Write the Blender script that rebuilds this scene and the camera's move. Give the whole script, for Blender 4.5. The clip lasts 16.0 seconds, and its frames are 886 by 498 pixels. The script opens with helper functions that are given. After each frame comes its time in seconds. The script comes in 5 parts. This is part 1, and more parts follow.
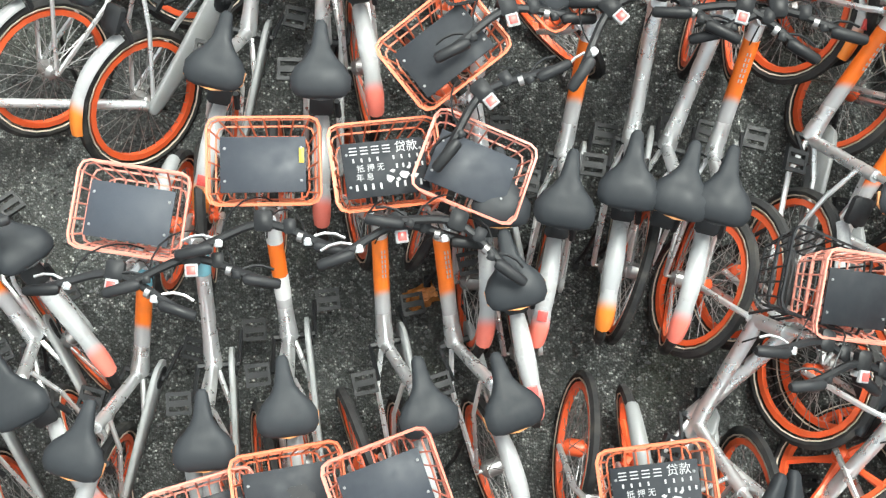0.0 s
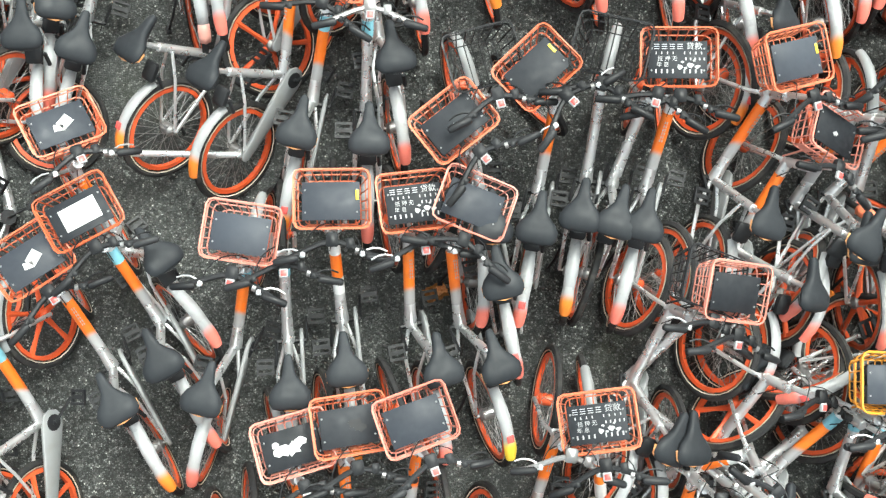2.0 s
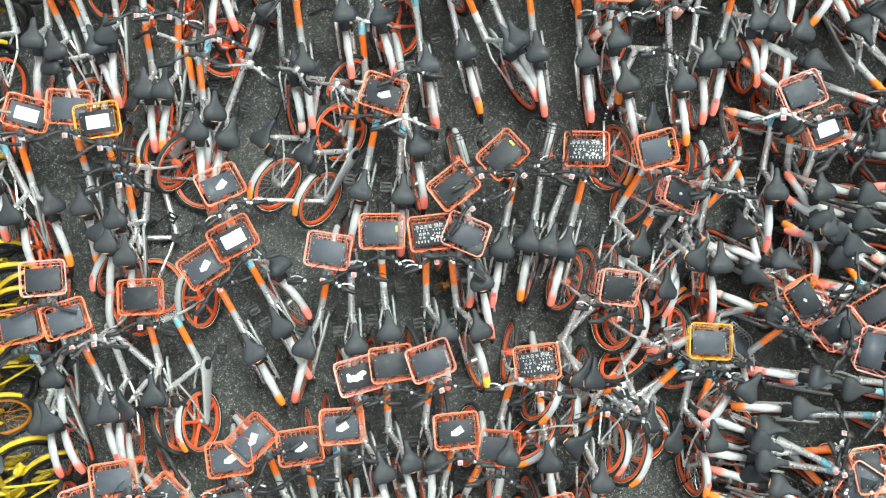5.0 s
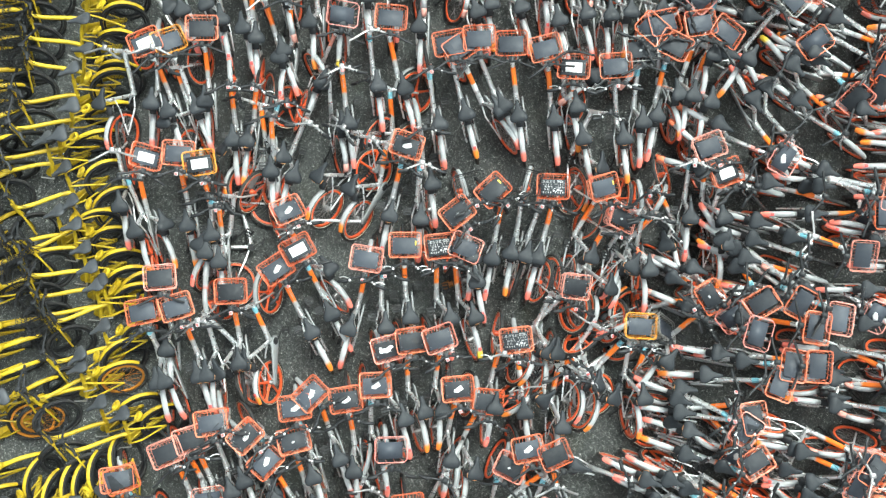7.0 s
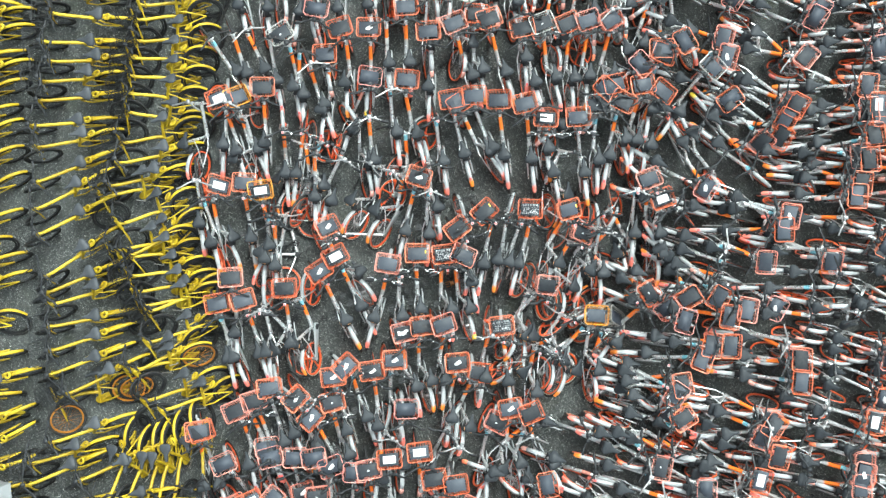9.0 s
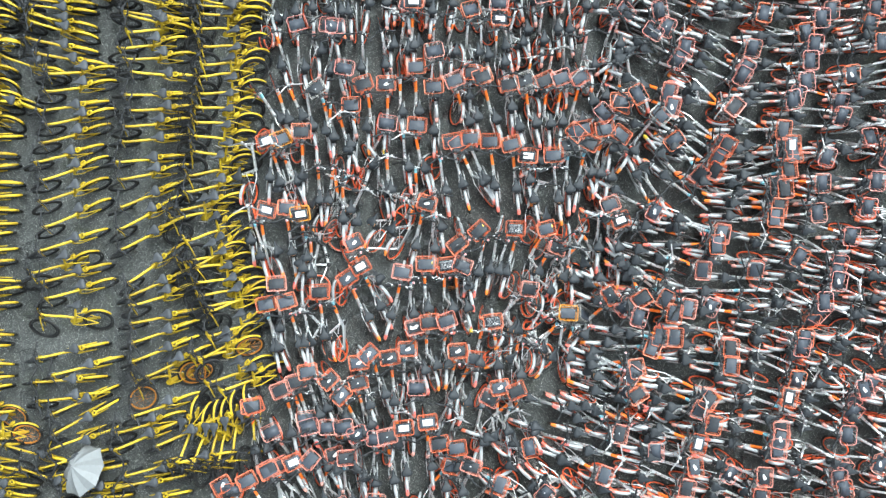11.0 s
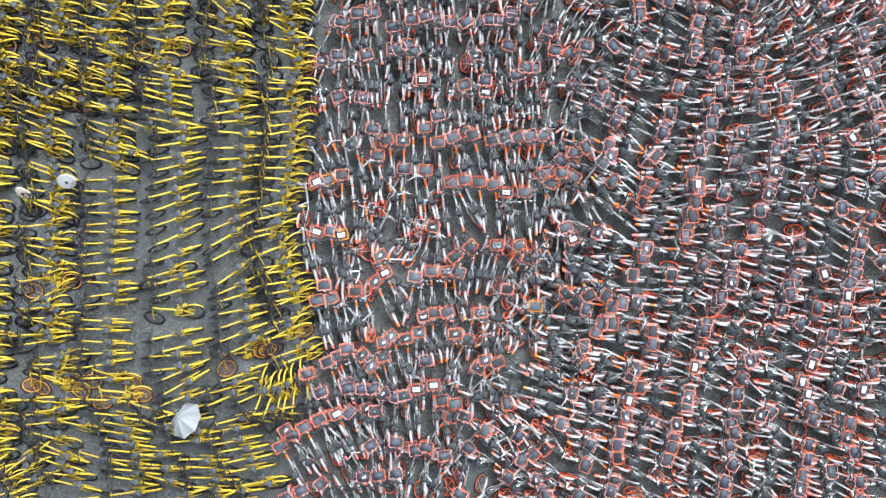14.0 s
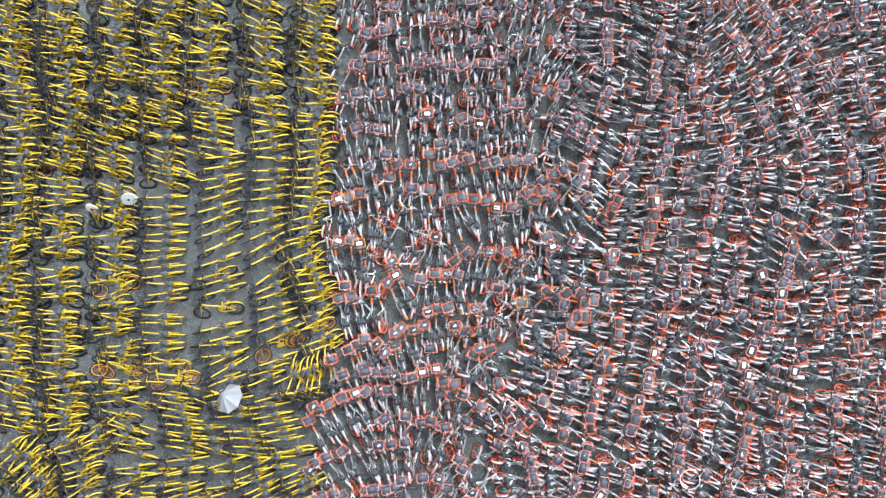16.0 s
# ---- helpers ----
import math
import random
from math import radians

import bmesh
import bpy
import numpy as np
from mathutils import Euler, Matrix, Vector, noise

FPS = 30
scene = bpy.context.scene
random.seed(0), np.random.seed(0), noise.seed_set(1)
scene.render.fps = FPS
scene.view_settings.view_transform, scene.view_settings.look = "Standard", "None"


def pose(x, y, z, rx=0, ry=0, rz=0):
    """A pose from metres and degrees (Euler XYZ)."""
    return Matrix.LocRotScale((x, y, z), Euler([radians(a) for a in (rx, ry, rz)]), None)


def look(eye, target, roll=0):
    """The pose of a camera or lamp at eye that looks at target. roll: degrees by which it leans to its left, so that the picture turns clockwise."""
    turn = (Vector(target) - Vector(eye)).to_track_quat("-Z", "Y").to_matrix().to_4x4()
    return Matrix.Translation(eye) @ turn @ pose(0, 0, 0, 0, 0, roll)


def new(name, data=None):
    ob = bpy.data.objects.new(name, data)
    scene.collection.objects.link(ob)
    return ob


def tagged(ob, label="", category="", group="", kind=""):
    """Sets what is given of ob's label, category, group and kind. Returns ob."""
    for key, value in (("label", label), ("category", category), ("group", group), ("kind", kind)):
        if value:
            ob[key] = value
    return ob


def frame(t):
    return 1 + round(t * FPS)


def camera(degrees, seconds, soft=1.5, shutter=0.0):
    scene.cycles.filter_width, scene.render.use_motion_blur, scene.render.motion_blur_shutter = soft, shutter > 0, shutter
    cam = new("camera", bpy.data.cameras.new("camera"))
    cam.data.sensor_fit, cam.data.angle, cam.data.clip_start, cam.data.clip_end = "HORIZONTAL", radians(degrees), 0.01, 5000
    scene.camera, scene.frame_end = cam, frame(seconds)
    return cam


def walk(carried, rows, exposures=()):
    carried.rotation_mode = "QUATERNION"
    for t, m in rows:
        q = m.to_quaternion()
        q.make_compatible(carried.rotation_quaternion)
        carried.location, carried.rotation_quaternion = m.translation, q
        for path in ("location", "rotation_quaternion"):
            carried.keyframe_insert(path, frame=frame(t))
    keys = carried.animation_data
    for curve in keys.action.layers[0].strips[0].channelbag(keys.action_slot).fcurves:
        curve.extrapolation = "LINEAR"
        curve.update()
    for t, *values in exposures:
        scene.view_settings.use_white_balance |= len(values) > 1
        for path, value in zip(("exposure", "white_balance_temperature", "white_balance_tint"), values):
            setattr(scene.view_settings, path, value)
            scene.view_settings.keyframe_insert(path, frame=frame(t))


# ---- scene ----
from collections import defaultdict

# ---- camera: a drone that looks almost straight down and climbs ----
cam = camera(46.0, 16.0, soft=1.33)
PATH = [
    (0, 0.185, 0.016, 4.368, 3.71, 1.25, -0.39),
    (0.5, 0.177, 0.017, 4.750, 3.68, 1.22, -0.34),
    (1, 0.169, -0.006, 5.172, 3.84, 1.02, -0.37),
    (1.5, 0.160, -0.030, 5.554, 3.83, 0.94, -0.37),
    (2, 0.152, -0.059, 6.004, 3.90, 1.06, -0.35),
    (2.5, 0.155, -0.049, 6.448, 3.90, 1.10, -0.34),
    (3, 0.165, -0.043, 6.883, 3.82, 1.24, -0.28),
    (3.5, 0.190, -0.063, 7.449, 3.70, 1.23, -0.27),
    (4.2, 0.204, -0.089, 8.385, 3.56, 1.22, -0.24),
    (6.3, 0.187, -0.177, 11.745, 3.18, 1.03, 0.39),
    (7, 0.172, -0.144, 12.956, 3.04, 1.01, 0.39),
    (7.5, 0.187, -0.155, 13.866, 3.02, 1.00, 0.38),
    (8, 0.209, -0.188, 14.759, 3.10, 0.98, 0.42),
    (8.7, 0.192, -0.269, 16.138, 3.22, 0.97, 0.51),
    (10.8, 0.052, -0.401, 20.310, 3.56, 0.58, 0.40),
    (11.5, 0.114, -0.424, 21.986, 3.53, 0.70, 0.34),
    (12, 0.199, -0.424, 23.307, 3.48, 0.90, 0.33),
    (12.5, 0.281, -0.422, 24.581, 3.43, 1.07, 0.35),
    (13, 0.358, -0.435, 25.772, 3.42, 1.19, 0.34),
    (13.5, 0.405, -0.475, 27.082, 3.41, 1.24, 0.35),
    (14, 0.417, -0.534, 28.350, 3.44, 1.26, 0.31),
    (14.5, 0.412, -0.605, 29.744, 3.52, 1.26, 0.28),
    (15, 0.404, -0.679, 31.091, 3.60, 1.22, 0.23),
    (15.5, 0.405, -0.754, 32.372, 3.62, 1.16, 0.20),
    (16, 0.413, -0.820, 33.776, 3.70, 1.12, 0.20),
]
walk(cam, [(t, pose(x, y, z, rx, ry, rz)) for t, x, y, z, rx, ry, rz in PATH],
     exposures=[(0, 1.27, 6450, 0), (4.2, 1.14, 6400, -3), (8.7, 1.19, 6050, -4), (12, 1.24, 5850, 2), (16, 1.33, 5800, 8)])

# ---- light: overcast sky with a broad, weak sun ----
world = bpy.data.worlds.new("overcast_sky")
scene.world = world
world.use_nodes = True
wn, wl = world.node_tree.nodes, world.node_tree.links
wn.clear()
sky = wn.new("ShaderNodeTexSky")
sky.sky_type = "NISHITA"
sky.sun_disc = False
sky.sun_elevation = radians(62)
sky.sun_rotation = radians(35)
sky.air_density, sky.dust_density, sky.ozone_density = 1.0, 6.0, 1.0
pale = wn.new("ShaderNodeHueSaturation")
pale.inputs["Saturation"].default_value = 0.22
back = wn.new("ShaderNodeBackground")
back.inputs["Strength"].default_value = 0.15
wo = wn.new("ShaderNodeOutputWorld")
wl.new(sky.outputs[0], pale.inputs["Color"])
wl.new(pale.outputs[0], back.inputs["Color"])
wl.new(back.outputs[0], wo.inputs["Surface"])
sun = new("sun", bpy.data.lights.new("sun", "SUN"))
sun.data.energy, sun.data.angle, sun.data.color = 1.5, radians(25), (1.0, 0.97, 0.93)
sun.matrix_world = look((4, 5.7, 13), (0, 0, 0))


# ---- materials ----
def material(name, colour, rough=0.5, metal=0.0, spread=0.25, dirt=(0.10, 0.085, 0.07), dirty=0.25, grain=60.0, bump=0.05, spec=0.5, fade=None):
    """Painted, plastic or rubber surface: slow fading from place to place, dirt in patches and fine grain."""
    m = bpy.data.materials.new(name)
    m.use_nodes = True
    n, l = m.node_tree.nodes, m.node_tree.links
    b = n["Principled BSDF"]
    b.inputs["Metallic"].default_value = metal
    b.inputs["Specular IOR Level"].default_value = spec
    geo = n.new("ShaderNodeNewGeometry")
    info = n.new("ShaderNodeObjectInfo")

    def noise_at(scale, detail=3.0):
        t = n.new("ShaderNodeTexNoise")
        t.inputs["Scale"].default_value, t.inputs["Detail"].default_value = scale, detail
        l.new(geo.outputs["Position"], t.inputs["Vector"])
        return t.outputs["Fac"]

    def mapped(value, lo, hi, a, c):
        r = n.new("ShaderNodeMapRange")
        for key, v in zip(("From Min", "From Max", "To Min", "To Max"), (lo, hi, a, c)):
            r.inputs[key].default_value = v
        l.new(value, r.inputs["Value"])
        return r.outputs["Result"]

    def mixed(fac, one, two):
        x = n.new("ShaderNodeMix")
        x.data_type = "RGBA"
        for socket, v in ((x.inputs["Factor"], fac), (x.inputs["A"], one), (x.inputs["B"], two)):
            if isinstance(v, (float, int)):
                socket.default_value = v
            elif isinstance(v, tuple):
                socket.default_value = (*v, 1)
            else:
                l.new(v, socket)
        return x.outputs["Result"]

    pale = fade or tuple(min(1.0, c * (1 + spread) + 0.03 * spread) for c in colour)
    deep = tuple(c * (1 - spread) for c in colour)
    slow = noise_at(1.7, 1.0)
    own = n.new("ShaderNodeMath")
    own.operation = "ADD"
    l.new(slow, own.inputs[0])
    l.new(mapped(info.outputs["Random"], 0, 1, -0.2, 0.2), own.inputs[1])
    base = mixed(mapped(own.outputs[0], 0.25, 0.75, 0.0, 1.0), deep, pale)
    patch = mapped(noise_at(14.0, 4.0), 0.48, 0.72, 0.0, dirty)
    base = mixed(patch, base, dirt)
    fine = noise_at(grain * 4, 2.0)
    base = mixed(mapped(fine, 0.3, 0.7, 0.0, 0.12), base, tuple(c * 0.6 for c in colour))
    l.new(base, b.inputs["Base Color"])
    l.new(mapped(noise_at(22.0, 3.0), 0.3, 0.7, max(0.05, rough - 0.12), min(1.0, rough + 0.15)), b.inputs["Roughness"])
    if bump:
        k = n.new("ShaderNodeBump")
        k.inputs["Strength"].default_value, k.inputs["Distance"].default_value = bump, 0.002
        l.new(fine, k.inputs["Height"])
        l.new(k.outputs["Normal"], b.inputs["Normal"])
    return m


def gravel_material():
    """Dark, damp crushed stone: pale and dark chips of about a centimetre over fine grit."""
    m = bpy.data.materials.new("gravel")
    m.use_nodes = True
    n, l = m.node_tree.nodes, m.node_tree.links
    b = n["Principled BSDF"]
    geo = n.new("ShaderNodeNewGeometry")

    def voronoi(scale):
        v = n.new("ShaderNodeTexVoronoi")
        v.inputs["Scale"].default_value = scale
        l.new(geo.outputs["Position"], v.inputs["Vector"])
        return v

    chips, grit, coarse = voronoi(105.0), voronoi(260.0), voronoi(40.0)
    ramp = n.new("ShaderNodeValToRGB")
    e = ramp.color_ramp.elements
    e[0].position, e[0].color = 0.0, (0.030, 0.032, 0.031, 1)
    e[1].position, e[1].color = 1.0, (0.50, 0.50, 0.48, 1)
    for at, v in ((0.45, 0.068), (0.74, 0.125), (0.88, 0.21), (0.96, 0.34)):
        k = e.new(at)
        k.color = (v * 0.95, v, v * 0.98, 1)
    split = n.new("ShaderNodeSeparateColor")
    l.new(chips.outputs["Color"], split.inputs[0])
    l.new(split.outputs[0], ramp.inputs["Fac"])
    big = n.new("ShaderNodeValToRGB")
    e = big.color_ramp.elements
    e[0].position, e[0].color = 0.5, (0.58, 0.59, 0.59, 1)
    e[1].position, e[1].color = 1.0, (2.1, 2.1, 2.05, 1)
    split2 = n.new("ShaderNodeSeparateColor")
    l.new(coarse.outputs["Color"], split2.inputs[0])
    l.new(split2.outputs[1], big.inputs["Fac"])
    both = n.new("ShaderNodeMix")
    both.data_type, both.blend_type = "RGBA", "MULTIPLY"
    both.inputs["Factor"].default_value = 1.0
    joint = n.new("ShaderNodeMapRange")
    for key, v in zip(("From Min", "From Max", "To Min", "To Max"), (0.25, 0.62, 1.2, 0.35)):
        joint.inputs[key].default_value = v
    l.new(chips.outputs["Distance"], joint.inputs["Value"])
    stones = n.new("ShaderNodeMix")
    stones.data_type, stones.blend_type = "RGBA", "MULTIPLY"
    stones.inputs["Factor"].default_value = 1.0
    l.new(ramp.outputs["Color"], stones.inputs["A"])
    l.new(joint.outputs["Result"], stones.inputs["B"])
    l.new(stones.outputs["Result"], both.inputs["A"])
    l.new(big.outputs["Color"], both.inputs["B"])
    slow = n.new("ShaderNodeTexNoise")
    slow.inputs["Scale"].default_value, slow.inputs["Detail"].default_value = 0.55, 6.0
    l.new(geo.outputs["Position"], slow.inputs["Vector"])
    r = n.new("ShaderNodeMapRange")
    for key, v in zip(("From Min", "From Max", "To Min", "To Max"), (0.3, 0.7, 0.1, 0.42)):
        r.inputs[key].default_value = v
    l.new(slow.outputs["Fac"], r.inputs["Value"])
    dust = n.new("ShaderNodeMix")
    dust.data_type = "RGBA"
    dust.inputs["B"].default_value = (0.098, 0.107, 0.104, 1)
    l.new(r.outputs["Result"], dust.inputs["Factor"])
    l.new(both.outputs["Result"], dust.inputs["A"])
    moss_at = n.new("ShaderNodeTexNoise")
    moss_at.inputs["Scale"].default_value, moss_at.inputs["Detail"].default_value = 1.4, 8.0
    l.new(geo.outputs["Position"], moss_at.inputs["Vector"])
    r2 = n.new("ShaderNodeMapRange")
    for key, v in zip(("From Min", "From Max", "To Min", "To Max"), (0.6, 0.78, 0.0, 0.4)):
        r2.inputs[key].default_value = v
    l.new(moss_at.outputs["Fac"], r2.inputs["Value"])
    moss = n.new("ShaderNodeMix")
    moss.data_type = "RGBA"
    moss.inputs["B"].default_value = (0.050, 0.062, 0.026, 1)
    l.new(r2.outputs["Result"], moss.inputs["Factor"])
    l.new(dust.outputs["Result"], moss.inputs["A"])
    l.new(moss.outputs["Result"], b.inputs["Base Color"])
    b.inputs["Roughness"].default_value = 0.7
    k = n.new("ShaderNodeBump")
    k.inputs["Strength"].default_value, k.inputs["Distance"].default_value = 1.0, 0.009
    add = n.new("ShaderNodeMath")
    add.operation = "MULTIPLY_ADD"
    add.inputs[1].default_value = 0.35
    l.new(grit.outputs["Distance"], add.inputs[0])
    l.new(chips.outputs["Distance"], add.inputs[2])
    k.invert = True
    l.new(add.outputs[0], k.inputs["Height"])
    l.new(k.outputs["Normal"], b.inputs["Normal"])
    return m


def run_out(name, colour, under, start, end):
    """Dyed plastic or film whose colour comes in along the bike, from start to end."""
    m = material(name, colour, 0.4, 0.0, 0.15, dirty=0.15)
    n, l = m.node_tree.nodes, m.node_tree.links
    b = n["Principled BSDF"]
    paint = b.inputs["Base Color"].links[0].from_socket
    place = n.new("ShaderNodeTexCoord")
    xyz = n.new("ShaderNodeSeparateXYZ")
    l.new(place.outputs["Object"], xyz.inputs[0])
    far = n.new("ShaderNodeMapRange")
    far.interpolation_type = "SMOOTHSTEP"
    for key, v in zip(("From Min", "From Max", "To Min", "To Max"), (start, end, 0.0, 1.0)):
        far.inputs[key].default_value = v
    l.new(xyz.outputs["Y"], far.inputs["Value"])
    x = n.new("ShaderNodeMix")
    x.data_type = "RGBA"
    x.inputs["A"].default_value = (*under, 1)
    l.new(far.outputs["Result"], x.inputs["Factor"])
    l.new(paint, x.inputs["B"])
    l.new(x.outputs["Result"], b.inputs["Base Color"])
    return m


SILVER = material("silver_paint", (0.76, 0.77, 0.78), 0.32, 0.75, 0.05, dirt=(0.50, 0.48, 0.46), dirty=0.12, grain=12, bump=0.0)
STEEL = material("dull_steel", (0.36, 0.36, 0.36), 0.40, 0.8, 0.2, dirt=(0.14, 0.08, 0.05), dirty=0.4)
ORANGE = material("orange_paint", (0.70, 0.135, 0.045), 0.42, 0.0, 0.18, dirty=0.16, fade=(0.78, 0.24, 0.13))
SLEEVE = material("orange_sleeve", (0.84, 0.175, 0.022), 0.4, 0.0, 0.12, dirty=0.12)
WORN_SLEEVE = run_out("worn_orange_sleeve", (1.0, 0.20, 0.018), (0.40, 0.40, 0.41), 0.110, 0.145)
RIM_ORANGE = material("orange_rim", (0.72, 0.105, 0.030), 0.4, 0.0, 0.2, dirty=0.25)
FADED = material("faded_orange_wire", (0.76, 0.23, 0.16), 0.5, 0.0, 0.15, dirty=0.15, fade=(0.78, 0.35, 0.28))
AMBER = material("amber_wire", (0.80, 0.33, 0.03), 0.45, 0.0, 0.15, dirty=0.2)
GREY_WIRE = material("bare_grey_wire", (0.50, 0.49, 0.47), 0.45, 0.3, 0.2, dirty=0.3)
BLACK = material("black_plastic", (0.011, 0.012, 0.014), 0.5, 0.0, 0.3, dirt=(0.06, 0.06, 0.058), dirty=0.15, spec=0.32)
RUBBER = material("tyre_rubber", (0.020, 0.020, 0.021), 0.75, 0.0, 0.3, dirt=(0.085, 0.080, 0.070), dirty=0.5, bump=0.2, spec=0.25)
SADDLE = material("saddle_vinyl", (0.021, 0.024, 0.028), 0.56, 0.0, 0.12, dirt=(0.045, 0.05, 0.055), dirty=0.06, bump=0.06, spec=0.26)
GREY_SADDLE = material("grey_saddle_vinyl", (0.040, 0.044, 0.050), 0.55, 0.0, 0.2, dirt=(0.09, 0.09, 0.09), dirty=0.2, bump=0.10, spec=0.30)
PANEL = material("dark_grey_panel", (0.034, 0.041, 0.054), 0.55, 0.0, 0.25, dirt=(0.09, 0.095, 0.10), dirty=0.15, spec=0.35)
DARK_PANEL = material("black_panel", (0.014, 0.017, 0.022), 0.6, 0.0, 0.3, dirt=(0.07, 0.075, 0.08), dirty=0.12, spec=0.32)
WHITE = material("white_plastic", (0.35, 0.36, 0.37), 0.35, 0.0, 0.14, dirt=(0.27, 0.25, 0.22), dirty=0.35)
GREY = material("light_grey_plastic", (0.25, 0.26, 0.265), 0.4, 0.0, 0.15, dirt=(0.2, 0.19, 0.17), dirty=0.35)
TAIL_O = run_out("orange_tail", (0.82, 0.24, 0.03), (0.35, 0.36, 0.37), -0.688, -0.742)
TAIL_P = run_out("pink_tail", (0.80, 0.20, 0.15), (0.35, 0.36, 0.37), -0.688, -0.742)
TAIL_F = material("faded_pink_tail", (0.62, 0.30, 0.25), 0.45, 0.0, 0.15, dirty=0.2)
DYED = material("dyed_pink_tail", (0.80, 0.21, 0.10), 0.4, 0.0, 0.18, dirty=0.15)
SALMON = material("salmon_wire", (0.70, 0.20, 0.155), 0.5, 0.0, 0.15, dirty=0.15, fade=(0.70, 0.31, 0.27))
TAIL_Y = run_out("yellow_tail", (0.82, 0.58, 0.05), (0.35, 0.36, 0.37), -0.688, -0.742)
TAG_YELLOW = material("yellow_tag", (0.82, 0.60, 0.05), 0.4, 0.0, 0.15, dirty=0.15)
PAPER = material("white_paper", (0.68, 0.69, 0.69), 0.8, 0.0, 0.08, dirt=(0.45, 0.44, 0.42), dirty=0.3)
PRINT = material("white_print", (0.46, 0.47, 0.48), 0.7, 0.0, 0.1, dirty=0.3)
REFLECT = material("red_reflector", (0.72, 0.10, 0.09), 0.3, 0.0, 0.2, dirty=0.15)
BLUE = material("pale_blue_sticker", (0.22, 0.50, 0.60), 0.5, 0.0, 0.2, dirty=0.3)
TAN = material("tan_piping", (0.72, 0.33, 0.12), 0.5, 0.0, 0.2, dirty=0.2)
YELLOW = material("yellow_paint", (0.50, 0.340, 0.010), 0.45, 0.0, 0.28, dirt=(0.12, 0.09, 0.03), dirty=0.55, spec=0.35, fade=(0.58, 0.43, 0.025))
RUST = material("rusty_orange", (0.58, 0.23, 0.025), 0.6, 0.1, 0.35, dirt=(0.22, 0.08, 0.02), dirty=0.4)
CREAM = material("cream_sidewall", (0.62, 0.53, 0.42), 0.6, 0.0, 0.2, dirty=0.5)
SILK = material("grey_umbrella_cloth", (0.19, 0.20, 0.205), 0.6, 0.0, 0.1, dirty=0.15)
GRAVEL = gravel_material()
PEBBLE = material("pebble", (0.115, 0.12, 0.125), 0.7, 0.0, 0.7, dirt=(0.3, 0.3, 0.29), dirty=0.5, bump=0.3)
LEAF = material("dry_leaf", (0.45, 0.17, 0.03), 0.6, 0.0, 0.3, dirty=0.2)


